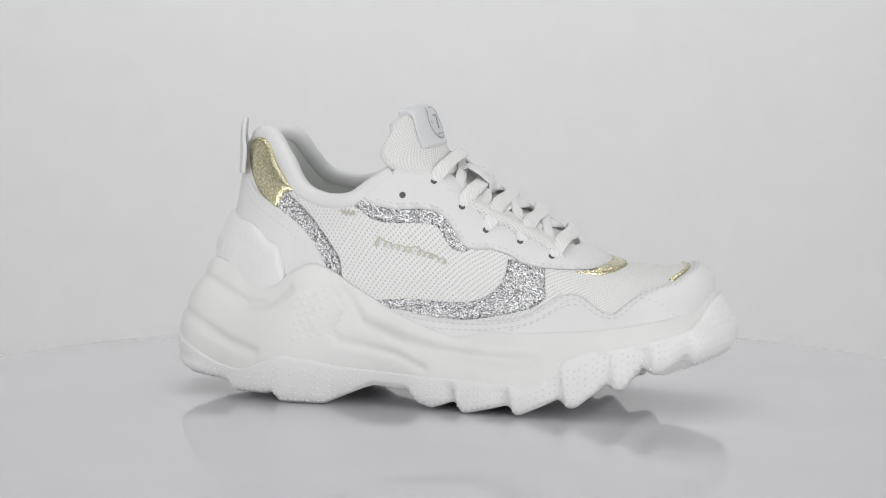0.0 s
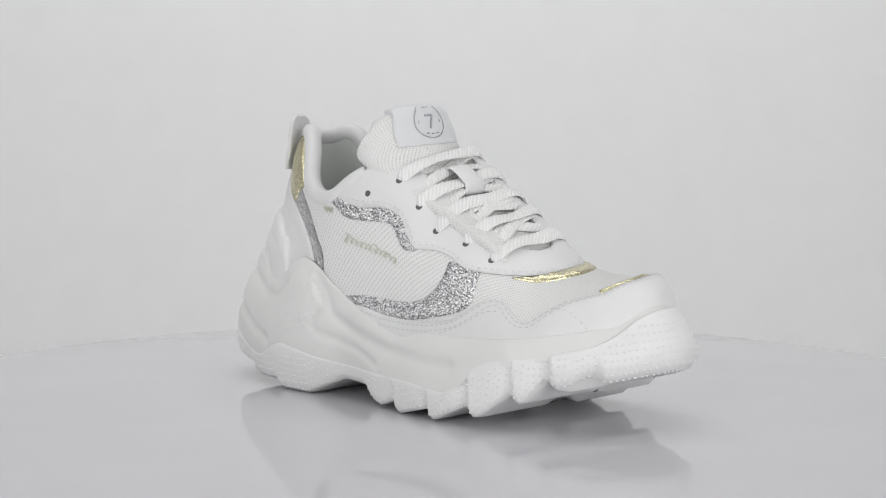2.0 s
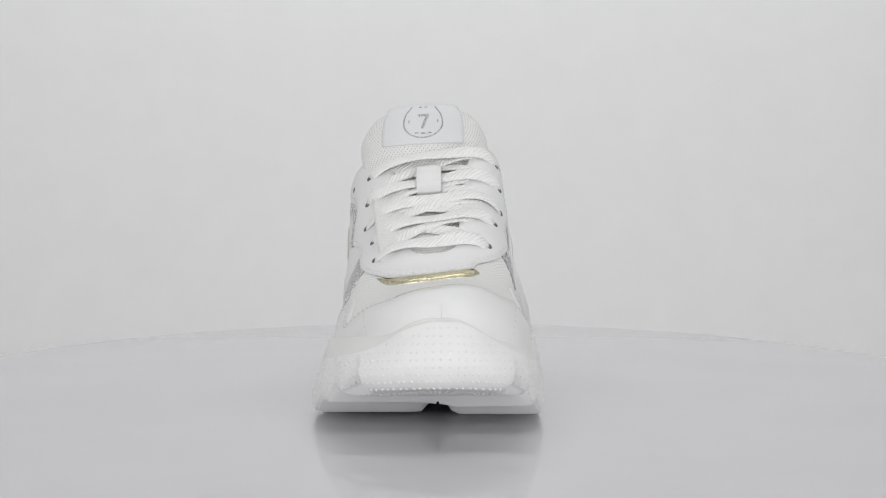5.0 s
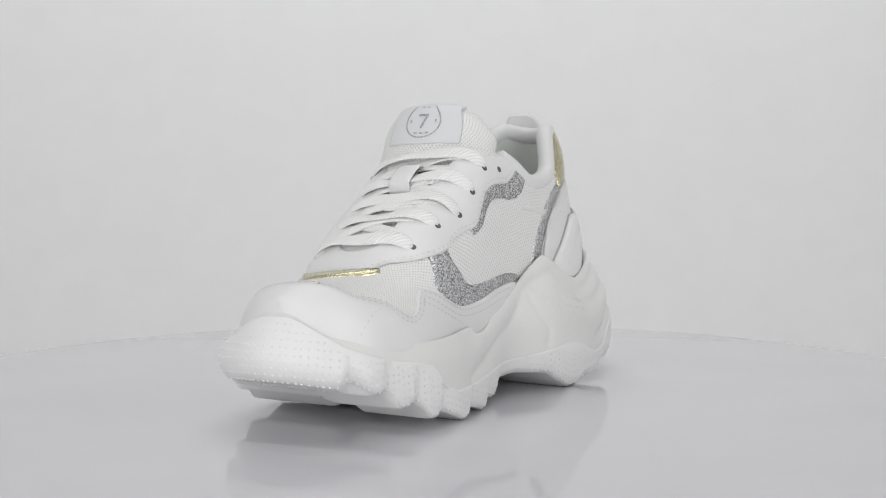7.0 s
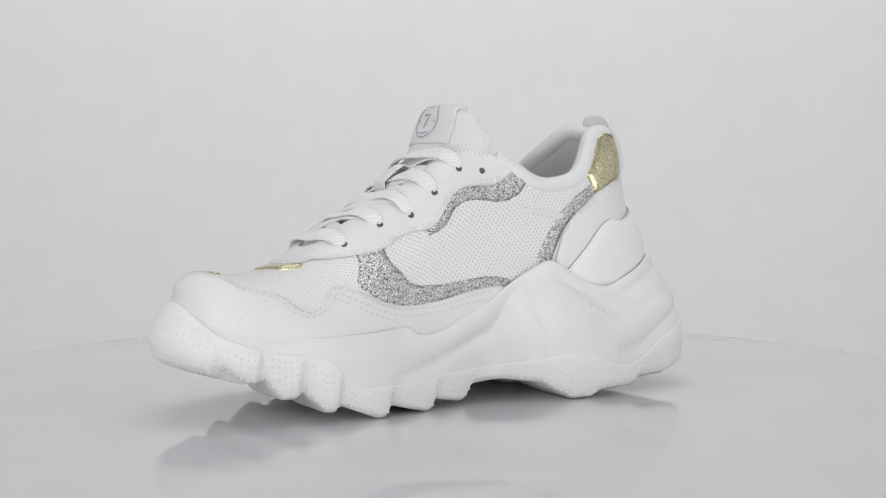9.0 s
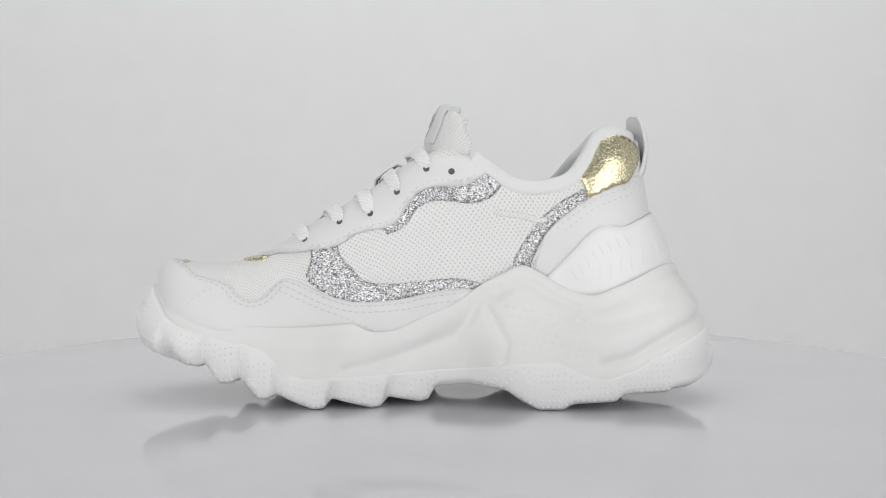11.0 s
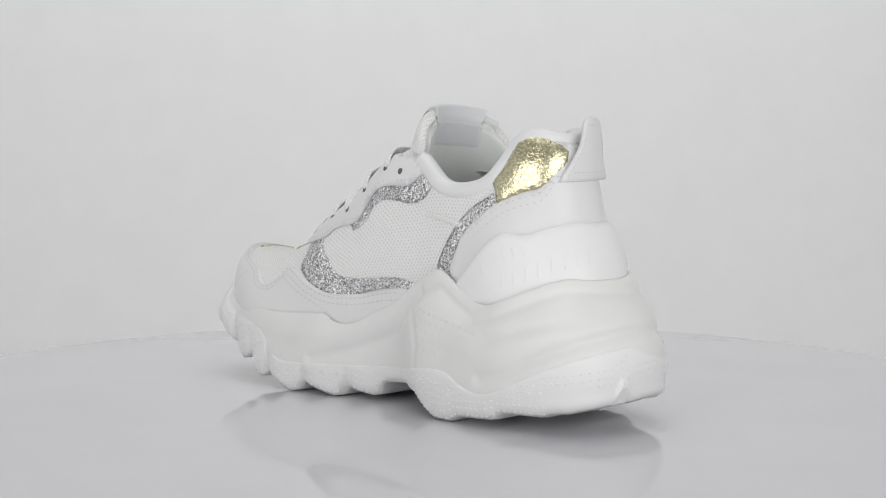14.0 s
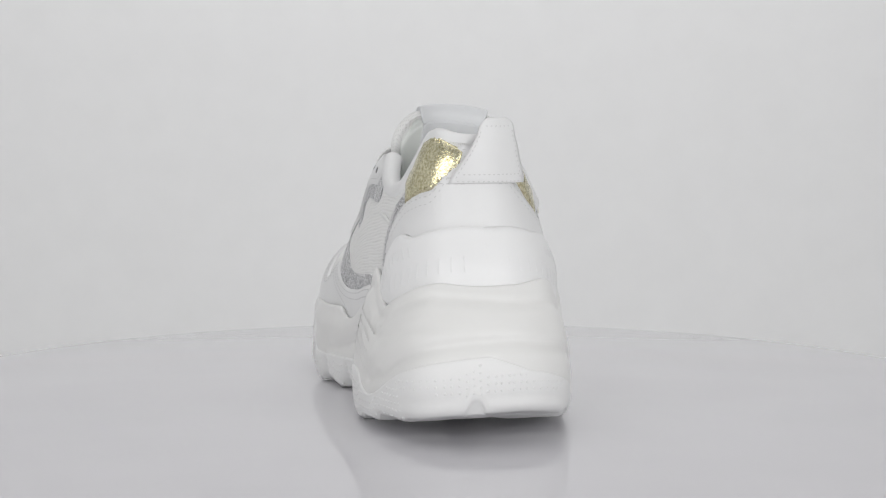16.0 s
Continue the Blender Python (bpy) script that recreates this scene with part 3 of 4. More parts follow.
# white leather eyestay round the throat, both sides and the front in one piece
EYE_LOW_OUT = [(R, -25.5, 100), (R, -19, 95.5), (R, -8, 93.5), (R, 5, 93.5), (R, 13, 90.5), (R, 18, 85), (R, 22, 79), (R, 27, 75), (R, 37, 74.5), (R, 46, 71.5), (R, 52, 68), (R, 61, 66), (R, 71, 65)]
EYE_FRONT = [(T, 81, -22), (T, 86.5, -14), (T, 89, -2), (T, 87.5, 9), (T, 82.5, 17)]
EYE_LOW_IN = [(L, 77, 70.5), (L, 68, 71.3), (L, 59, 73), (L, 50, 74.8), (L, 44, 77), (L, 39, 80.5), (L, 33, 82.5), (L, 23, 84.5), (L, 18, 88), (L, 13, 95), (L, 8, 101), (L, 0, 104), (L, -14, 104.5), (L, -21, 108), (L, -25.5, 112)]
EYE_TOP_IN = [(L, -21, 116), (L, -14, 118.8), (L, -5, 118.2), (T, 8, 16.5), (T, 30, 12.5), (T, 55, 11), (T, 69, 9)]
EYE_TOP_OUT = [(T, 69, -11), (T, 55, -14), (T, 30, -16), (T, 8, -22), (R, -2, 116), (R, -10, 112.5), (R, -18, 106)]
panel("eyestay", shape(EYE_LOW_OUT + EYE_FRONT + EYE_LOW_IN + EYE_TOP_IN + [(T, 73, -1)] + EYE_TOP_OUT), 1.3, LEATHER, "smooth white leather eyestay")
low_out = line_on(EYE_LOW_OUT + EYE_FRONT + EYE_LOW_IN)
stitches("eyestay_stitching", moved(low_out, 2.0)[6:-6], 1.4)
stitches("eyestay_stitching", moved(low_out, 3.6)[60:-60], 1.4, WHITE_THREAD)
for top in (EYE_TOP_IN[:6], EYE_TOP_OUT[1:]):
    t_line = line_on(top)
    stitches("eyestay_stitching", moved(t_line, 2.0)[3:-3], 1.4, WHITE_THREAD)

# gold piping in front of the eyestay and behind the toe guard
panel("gold_strip", shape([(T, 76, -27), (T, 81, -22), (T, 85.5, -14), (T, 88, -2), (T, 86.5, 9), (T, 82, 18), (T, 84.5, 20), (T, 92, 14.5), (T, 96, 5), (T, 96.5, -4), (T, 93, -14), (T, 86, -22)], (0, 5, 6)), 1.0, GOLD, "crinkled gold foil strip", puff=0.5)
# white leather toe guard
MUD_OUT = [(R, -18, 44), (R, -8, 46), (R, 10, 42.5), (R, 34, 41.5), (R, 53, 44), (R, 63, 49), (R, 69, 53), (R, 74, 54.5), (R, 81, 53), (R, 89, 47.5), (R, 95, 45.5), (R, 100, 49), (R, 107, 54), (R, 115, 57)]
MUD_TOP = [(T, 123.5, -18), (T, 129, -2), (T, 126.5, 14)]
MUD_IN = [(L, 117, 60), (L, 106, 58), (L, 99, 55.5), (L, 94, 51), (L, 88, 49), (L, 82, 51.5), (L, 77, 57), (L, 72, 59.5), (L, 64, 57.5), (L, 55, 53.5), (L, 44, 49.5), (L, 33, 48.5), (L, 16, 50), (L, 3, 53), (L, -14, 55), (L, -24, 53)]
mud = line_on(MUD_OUT + MUD_TOP + MUD_IN, 1.3)
rim_low = [np.array([k, 0.97 * PS]) for k in np.linspace(mud[-1][0], KS - 0.05, 70)] + [np.array([KS - 0.05, p]) for p in np.linspace(0.93 * PS, -0.93 * PS, 50)] + [np.array([k, -0.97 * PS]) for k in np.linspace(KS - 0.05, mud[0][0], 70)]
panel("toe_guard", np.concatenate([mud, rim_low]), 1.2, LEATHER, "white leather toe guard with wavy edge", puff=0.7)
for off, up in ((1.6, 1.75), (4.2, 2.0)):
    stitches("toe_guard_stitching", moved(mud, -off)[8:-8], up)
for pts in ([(R, 47, 37), (R, 61, 42), (R, 73, 48.5), (R, 80, 49)], [(R, 106, 52), (R, 114, 50.5), (R, 120, 47), (R, 125, 41)],
            [(L, 77, 54), (L, 72, 52.5), (L, 60, 47.5), (L, 47, 42.5), (L, 36, 38), (L, 29, 34)], [(L, 106, 54), (L, 113, 52), (L, 119, 47), (L, 122, 42)]):
    stitches("toe_guard_stitching", line_on(pts), 2.0)

# heel: leather overlay in two halves that meet at the back seam, gold patches, moulded cup
HEEL_OUT = [(R, -98, 124), (R, -97.5, 118), (R, -95.5, 110), (R, -87, 100), (R, -74, 93), (R, -59, 84), (R, -49, 74), (R, -44, 66), (R, -42, 52)]
HEEL_IN = [(L, -97, 122), (L, -96, 113), (L, -94, 107), (L, -87, 104), (L, -74, 98.5), (L, -67, 93.5), (L, -58, 86.5), (L, -52, 79), (L, -48, 69), (L, -45, 54)]


def edge_z(knots, side, z_top):
    """A sheet line from the heel's back forwards, at the heights that the knots give."""
    ks, zs = [0.02], [z_top]
    for s_, x, z in knots:
        k = sheet(s_, x, z)[0]
        if k > ks[-1] + 4:
            ks.append(k), zs.append(z)
    line = []
    for k in np.concatenate([np.linspace(0.02, ks[1], 24)[:-1], np.linspace(ks[1], ks[-1], int((ks[-1] - ks[1]) / 0.9))]):
        z = float(curve(list(zip(ks, zs)), k))
        i = k / KS * (NK - 1)
        col = GRID[int(i)] * (1 - i % 1) + GRID[int(i) + 1] * (i % 1)
        half = col[:NP // 2 + 1] if side < 0 else col[NP // 2:][::-1]
        line.append((k, side * abs(np.interp(z, half[:, 2], np.linspace(-1, 0, NP // 2 + 1))) * PS))
    line = np.array(line)
    for _i in range(3):
        line[1:-1] = line[1:-1] * 0.5 + (line[:-2] + line[2:]) * 0.25
    return line


def half_back(edge_pts, side, z_top, low_p=0.9, step=1.3):
    e = edge_z(edge_pts, side, z_top)
    column = GRID[0, :NP // 2 + 1] if side < 0 else GRID[0, NP // 2:][::-1]
    top_p = side * abs(np.interp(z_top, column[:, 2], np.linspace(-1, 0, NP // 2 + 1))) * PS
    back = [np.array([0.02, p]) for p in np.linspace(side * low_p * PS, top_p, 45)]
    low_edge = [np.array([k, side * low_p * PS]) for k in np.linspace(e[-1][0], 0.02, 60)[1:-1]]
    return np.concatenate([e, [(e[-1][0], side * low_p * PS)], low_edge, back]), e


for pts, side in ((HEEL_OUT, R), (HEEL_IN, L)):
    poly, e = half_back(pts, side, 126)
    panel("heel_overlay", poly, 1.2, LEATHER, "white leather heel overlay")
    sign = 1 if side == R else -1
    d = np.array([sheet(side, -85, 85)]) - e[len(e) // 2]
    trial = moved(e, 2.0)[len(e) // 2] - e[len(e) // 2]
    sign = 1 if float(np.dot(trial, d[0])) > 0 else -1
    stitches("heel_stitching", moved(e, sign * 1.8)[2:-12], 1.3)
    stitches("heel_stitching", moved(e, sign * 4.4)[2:-12], 1.3)
panel("gold_patch", shape([(R, -95.5, 124), (R, -90, 127), (R, -82, 125), (R, -77, 115), (R, -70, 107), (R, -64, 101.5), (R, -70, 99.5), (R, -74, 92), (R, -85, 99.5), (R, -92, 109), (R, -94.5, 117)], (0, 2, 5, 6, 7)), 0.9, GOLD, "crinkled gold foil heel patch", puff=1.6)
panel("gold_patch", shape([(L, -69, 109), (L, -73, 113), (L, -77, 121), (L, -80, 127), (L, -86, 129.5), (L, -92.5, 128), (L, -98.5, 124), (L, -99, 114), (L, -94, 106), (L, -87, 103.5), (L, -74, 97.5), (L, -72, 104)], (0, 6, 10)), 0.9, GOLD, "crinkled gold foil heel patch", puff=1.6)

CUP_OUT = [(R, -103, 89.5), (R, -94, 86), (R, -85, 83.5), (R, -76, 76), (R, -68, 69), (R, -64, 58), (R, -63, 48)]
CUP_IN = [(L, -104, 90), (L, -97, 87.5), (L, -89, 84.5), (L, -80, 85), (L, -74, 81.5), (L, -65, 72), (L, -57, 64), (L, -52, 59), (L, -50, 50)]
for pts, side in ((CUP_OUT, R), (CUP_IN, L)):
    poly, e = half_back(pts, side, 89.5, 0.8)
    panel("heel_cup", poly, 4.0, CUP, "white moulded heel cup with short ribs", soft=0.55, grid=1.6, tucked=True)


def ribs(name, line, tall, lift, wide=1.1, every=5.0, lean=0.0):
    """Short raised ribs across a sheet line."""
    pos = at(GRID, line)
    run = np.concatenate([[0], np.cumsum(np.linalg.norm(np.diff(pos, axis=0), axis=1))])
    verts, faces = [], []
    for s in np.arange(every / 2, run[-1], every):
        c = np.array([np.interp(s, run, line[:, 0]), np.interp(s, run, line[:, 1])])
        ends = np.array([c + (lean * tall / 2, tall / 2), c - (lean * tall / 2, tall / 2)])
        p, nn = at(GRID, ends), at(NORMAL, ends)
        nn /= np.linalg.norm(nn, axis=1)[:, None]
        d = (p[1] - p[0]) / np.linalg.norm(p[1] - p[0])
        w = np.cross(nn[0], d) * wide / 2
        n0 = len(verts)
        mids = [p[0], p[0] * 0.85 + p[1] * 0.15, p[0] * 0.15 + p[1] * 0.85, p[1]]
        for q_, h in zip(mids, (-0.3, 0.55, 0.55, -0.3)):
            m = nn[0] * 0.5 + nn[1] * 0.5
            verts += [(q_ + m * (lift - 0.3) - w) * MM, (q_ + m * (lift + h)) * MM, (q_ + m * (lift - 0.3) + w) * MM]
        for r in (0, 3, 6):
            for c_ in (0, 1):
                faces.append((n0 + r + c_, n0 + r + c_ + 1, n0 + r + c_ + 4, n0 + r + c_ + 3))
    return tagged(raw(name, verts, faces, CUP, shoe), kind="stuff")


for side in (R, L):
    up = 0 if side == R else 1
    ribs("cup_ribs", line_on([(side, -107, 74), (side, -100, 71 + up), (side, -86, 64 + up), (side, -76, 61 + up)]), 6, 4.0, lean=0.05)
    ribs("cup_ribs", line_on([(side, -92, 77 + up), (side, -80, 73 + up), (side, -73, 67 + up), (side, -67, 60 + up)]), 4, 4.0, 0.9, 4.2, lean=-0.8)


# the cup bulges backwards above the sole
for ob in list(shoe.children):
    if ob.name.split(".")[0] in ("heel_cup", "cup_ribs"):
        for v in ob.data.vertices:
            x, z = v.co.x / MM, v.co.z / MM
            a, b = min(1.0, max(0.0, (-84 - x) / 26)), min(1.0, max(0.0, (92 - z) / 20))
            v.co.x -= 4.2 * MM * a * a * (3 - 2 * a) * b * b * (3 - 2 * b)


def tube(name, points, radius, mat, label="", parent=None, flat=1.0, normals=None, sides=10, taper=0.0):
    """A round or flattened tube along points, in millimetres; flat: height over width."""
    p = np.array(points, float)
    tan = np.gradient(p, axis=0)
    tan /= np.linalg.norm(tan, axis=1)[:, None] + 1e-9
    nn = np.array(normals if normals is not None else [(0, 0, 1.0)] * len(p), float)
    nn = nn - tan * np.sum(nn * tan, 1)[:, None]
    nn /= np.linalg.norm(nn, axis=1)[:, None] + 1e-9
    side = np.cross(tan, nn)
    run = np.concatenate([[0], np.cumsum(np.linalg.norm(np.diff(p, axis=0), axis=1))])
    verts, faces, uv = [], [], []
    full = radius
    for i in range(len(p)):
        radius = full * (1 - taper * max(0.0, 1 - min(run[i], run[-1] - run[i]) / 5.0) ** 2)
        for a in range(sides):
            c, s = math.cos(2 * math.pi * a / sides), math.sin(2 * math.pi * a / sides)
            c, s = math.copysign(abs(c) ** 0.8, c), math.copysign(abs(s) ** 0.8, s)
            verts.append((p[i] + side[i] * c * radius + nn[i] * s * radius * flat) * MM)
            uv.append((run[i] * MM, c * radius * MM))
    for i in range(len(p) - 1):
        for a in range(sides):
            b = (a + 1) % sides
            faces.append((i * sides + a, i * sides + b, (i + 1) * sides + b, (i + 1) * sides + a))
    faces.append(tuple(range(sides))[::-1])
    faces.append(tuple(range((len(p) - 1) * sides, len(p) * sides)))
    return raw(name, verts, faces, mat, parent or shoe, label, uv)


# padded collar rim
rim_out, rim_in = dense(COLLAR_OUT, 1.5)[::-1], dense(COLLAR_IN, 1.5)
rp, rn = np.concatenate([at(GRID, rim_out), at(GRID, rim_in)]), np.concatenate([at(NORMAL, rim_out), at(NORMAL, rim_in)])
rp = rp - rn * 3.2
for _ in range(6):
    rp[1:-1] = rp[1:-1] * 0.5 + (rp[:-2] + rp[2:]) * 0.25
    rn[1:-1] = rn[1:-1] * 0.5 + (rn[:-2] + rn[2:]) * 0.25
tube("collar_rim", rp, 4.3, LEATHER, "soft padded white collar rim", normals=rn, flat=1.0, sides=14)


# gold piping behind the toe guard's edge
pipe = line_on([(T, 121.5, -17), (T, 125.6, -10), (T, 127.2, -2), (T, 126.4, 6), (T, 124.2, 13)])
tube("gold_piping", at(GRID, pipe) + at(NORMAL, pipe) * -0.7 - (1.2, 0, 0), 1.7, GOLD, "crinkled gold foil piping", normals=at(NORMAL, pipe), flat=0.9)


# pull tab at the back of the collar
TAB = smooth_line([np.array(q) for q in [(-102.4, 109), (-102.9, 112), (-102.7, 117), (-102.2, 126), (-101.0, 133), (-99.6, 137.5)]], 0.9)


def tab_point(i, s):
    """A point of the pull tab: i along it, s across it from -1 to 1."""
    x, z = TAB[i]
    half = np.interp(z, [101, 112, 122, 130, 134, 136, 137, 137.6], [18.5, 17, 12.6, 9.2, 8.2, 7.0, 5.4, 3.0])
    twist = np.interp(z, [105, 122], [0.04, 0.32])
    return np.array([x - twist * s * half + 5.5 * s * s * np.interp(z, [101, 112, 125, 139], [1, 0.8, 0.35, 0.12]), np.interp(z, [105, 125, 138], [2.0, -2.0, -3.5]) + s * half, z])


def pull_tab():
    n, W = len(TAB), 15
    verts = [tab_point(i, s) * MM for i in range(n) for s in np.linspace(-1, 1, W)]
    faces = [(i * W + j, i * W + j + 1, (i + 1) * W + j + 1, (i + 1) * W + j) for i in range(n - 1) for j in range(W - 1)]
    ob = raw("pull_tab", verts, faces, LEATHER, shoe, "white leather pull tab loop")
    s = ob.modifiers.new("thickness", "SOLIDIFY")
    s.thickness, s.offset = 0.0019, 0.0
    # stitches along its edges and in two rows at its foot
    rows = [[tab_point(i, s) for i in range(2, n - 5)] for s in (-0.9, 0.9)] + [[tab_point(i, s) for s in np.linspace(-0.9, 0.9, 40)] for i in (1, 4)]
    rows.append([tab_point(n - 5, s) for s in np.linspace(-0.8, 0.8, 16)])
    verts, faces = [], []
    for row in rows:
        row = np.array(row) - (1.15, 0, 0)
        run = np.concatenate([[0], np.cumsum(np.linalg.norm(np.diff(row, axis=0), axis=1))])
        for a in np.arange(0.3, run[-1] - 1.5, 2.3):
            p, q = (np.array([np.interp(d, run, row[:, c]) for c in range(3)]) for d in (a, a + 1.4))
            t = (q - p) / np.linalg.norm(q - p)
            w = np.cross(t, (1.0, 0, 0)) * 0.3
            m, n0 = (p + q) / 2, len(verts)
            verts += [v * MM for v in (p, m + w, q, m - w, m - (0.32, 0, 0))]
            faces += [(n0 + c, n0 + (c + 1) % 4, n0 + 4) for c in range(4)]
    tagged(raw("tab_stitching", verts, faces, THREAD, shoe), kind="stuff")


pull_tab()


# stitched seam across the heel below the tab
for z in (108.5, 111.0):
    stitches("heel_stitching", on_sheet([(L, x, z) for x in np.linspace(-95, -101.2, 14)]), 1.5)
    stitches("heel_stitching", on_sheet([(R, x, z) for x in np.linspace(-93, -101.2, 16)]), 1.5)


# embroidered scribble on the outer side
def scribble():
    base = line_on([(R, -18, 78.5), (R, -12, 76.5), (R, -5, 75), (R, 2, 73.5), (R, 9, 71.5), (R, 17, 68.5)], 0.35)
    t = np.linspace(0, 1, len(base))
    big = 1 + 0.9 * np.exp(-((t - 0.04) / 0.05) ** 2) + 0.9 * np.exp(-((t - 0.55) / 0.05) ** 2)
    turn = t * 2 * math.pi * 11 + 0.9 * np.sin(t * 41) + 0.5 * np.sin(t * 17)
    q = base + np.stack([0.95 * np.sin(turn) + 0.3 * big * np.cos(turn), 1.05 * big * np.cos(turn)], 1)
    p, nn = at(GRID, q), at(NORMAL, q)
    tube("embroidery", p + nn * 0.35, 0.33, EMBROIDERY, "pale gold embroidered lettering", normals=nn, flat=0.7, sides=6)


scribble()
small = line_on([(R, -36, 92), (R, -33, 91.5), (R, -29, 91.5)], 0.35)
tt = np.linspace(0, 1, len(small))
sp = small + np.stack([0 * tt, 0.9 * np.sin(tt * 26)], 1)
tube("embroidery", at(GRID, sp) + at(NORMAL, sp) * 0.25, 0.35, EMBROIDERY, "small embroidered mark", normals=at(NORMAL, sp), flat=0.7, sides=6)


fold = line_on([(L, -27, 92), (L, -42, 90), (L, -57, 86)])
tube("knit_fold", at(GRID, fold), 1.5, KNIT, "raised fold in the knit", normals=at(NORMAL, fold), flat=0.4, sides=8, taper=0.8)


# ---- tongue and laces ----
TONGUE = [(74, 72), (60, 82.3), (45, 90), (30, 98.5), (17.5, 107), (10.5, 114.5), (5.5, 124), (2, 133), (-1, 140), (-4.5, 142.8), (-9, 142.6)]
TC = smooth_line([np.array(q, float) for q in TONGUE], 1.6)
NV, NA = len(TC), 41
T_WIDE = [(70, 20), (95, 25), (110, 30), (122, 34), (134, 34), (144, 29)]
T_DEPTH = [(70, 2), (95, 5), (108, 12), (118, 21), (130, 23), (144, 17)]
T_DROP = [(70, 0), (105, 0), (120, 4), (132, 9), (144, 14)]


def tongue_point(v, a, lift=0.0):
    """A point of the tongue's front face: v along it from 0 to 1, a across it from -1 to 1."""
    i = np.clip(v, 0, 1) * (NV - 1)
    x, z = np.interp(i, range(NV), TC[:, 0]), np.interp(i, range(NV), TC[:, 1])
    wide = float(curve(T_WIDE, z))
    depth = float(curve(T_DEPTH, z))
    ang = a * math.radians(80)
    y = -6 + wide * math.sin(ang) / math.sin(math.radians(80))
    back = depth * (1 - math.cos(ang)) / (1 - math.cos(math.radians(80)))
    drop = float(curve(T_DROP, z)) * abs(a) ** 2.4
    return np.array([x - back, y, z - drop + 0.05 * (y + 6)])


def corner(v):
    """How wide the tongue is at v, for its rounded top corners."""
    f = max(0.0, (v - 0.62) / 0.38)
    return 0.55 + 0.45 * (1 - f**2.4) ** 0.5


def tongue_sheet(v0, v1, a0, a1, lift, nv, na, straight=False):
    grid = np.array([[tongue_point(v, a * (1 if straight else corner(v))) for a in np.linspace(a0, a1, na)] for v in np.linspace(v0, v1, nv)])
    nn = np.cross(np.gradient(grid, axis=1), np.gradient(grid, axis=0))
    nn /= np.linalg.norm(nn, axis=2)[..., None] + 1e-9
    if nn[nv // 2, na // 2, 0] < 0:
        nn = -nn
    return grid, nn, grid + nn * lift


def slab(name, v0, v1, a0, a1, top, bottom, mat, label="", nv=60, na=41, parent=None, round_edge=2.5, wrap=0.0, straight=False):
    grid, nn, _ = tongue_sheet(v0, v1, a0, a1, 0, nv, na, straight)
    for _i in range(5):
        nn[1:-1] = nn[1:-1] * 0.5 + (nn[:-2] + nn[2:]) * 0.25
        nn[:, 1:-1] = nn[:, 1:-1] * 0.5 + (nn[:, :-2] + nn[:, 2:]) * 0.25
    ev = np.minimum(np.arange(nv), np.arange(nv)[::-1])
    ea = np.minimum(np.arange(na), np.arange(na)[::-1])
    k = np.minimum(ev[:, None], ea[None, :])
    r = np.sqrt(1 - (1 - np.clip(k / round_edge, 0, 1)) ** 2)
    mid = (top + bottom) / 2
    f = grid + nn * (mid + (top - mid) * r)[..., None]
    low_ = bottom + (wrap * np.clip((np.linspace(v0, v1, nv) - 0.95) / 0.03, 0, 1))[:, None]
    b = grid + nn * (mid + (low_ - mid) * r)[..., None]
    verts = np.concatenate([f.reshape(-1, 3), b.reshape(-1, 3)]) * MM
    faces, n0 = [], nv * na
    for i in range(nv - 1):
        for j in range(na - 1):
            q = (i * na + j, i * na + j + 1, (i + 1) * na + j + 1, (i + 1) * na + j)
            faces.append(q), faces.append(tuple(n0 + c for c in q[::-1]))
    one = [(a * 0.043, v * 0.105) for v in np.linspace(v0, v1, nv) for a in np.linspace(a0, a1, na)]
    uv = one + one
    rim_ = [(0, j) for j in range(na)] + [(i, na - 1) for i in range(1, nv)] + [(nv - 1, j) for j in range(na - 2, -1, -1)] + [(i, 0) for i in range(nv - 2, 0, -1)]
    ids = [i * na + j for i, j in rim_]
    for a, b_ in zip(ids, ids[1:] + ids[:1]):
        faces.append((a, b_, n0 + b_, n0 + a))
    return raw(name, verts, faces, mat, parent or shoe, label, uv)


slab("tongue", 0.0, 0.99, -1, 1, 0.0, -7.0, KNIT, "padded white knit mesh tongue", round_edge=6.0)
slab("tongue_lining", 0.1, 0.985, -0.95, 0.95, -4.0, -9.0, LINING, "pale padded tongue lining", round_edge=7.0)
V_PATCH = float(np.argmin(np.abs(TC[:, 1] - 124.5) + (TC[:, 0] > 20) * 99)) / (NV - 1)
patch = slab("tongue_patch", V_PATCH, 1.0, -0.45, 0.43, 0.8, -0.2, PATCH, "grey white smooth leather patch with silver print", nv=44, na=61, wrap=-9.0, straight=True)
slab("tongue_patch_back", V_PATCH + 0.02, 1.0, -0.45, 0.43, -8.4, -9.4, PATCH, "grey white leather fold", nv=26, na=31, straight=True)


def on_tongue(v, a, lift):
    e = 0.01
    p = tongue_point(v, a)
    n_ = np.cross(tongue_point(v, a + e) - p, tongue_point(v + e if v < 0.985 else v, a) - (p if v < 0.985 else tongue_point(v - e, a)))
    n_ /= np.linalg.norm(n_) + 1e-9
    n_ = n_ if n_[0] > 0 or n_[2] > 0.5 else -n_
    return p + n_ * lift, n_


def print_line(name, va, radius, label=""):
    pts = [on_tongue(v, a, 1.0) for v, a in va]
    tube(name, [p for p, _ in pts], radius, PRINT, label, patch, 0.35, [n_ for _, n_ in pts], 6)


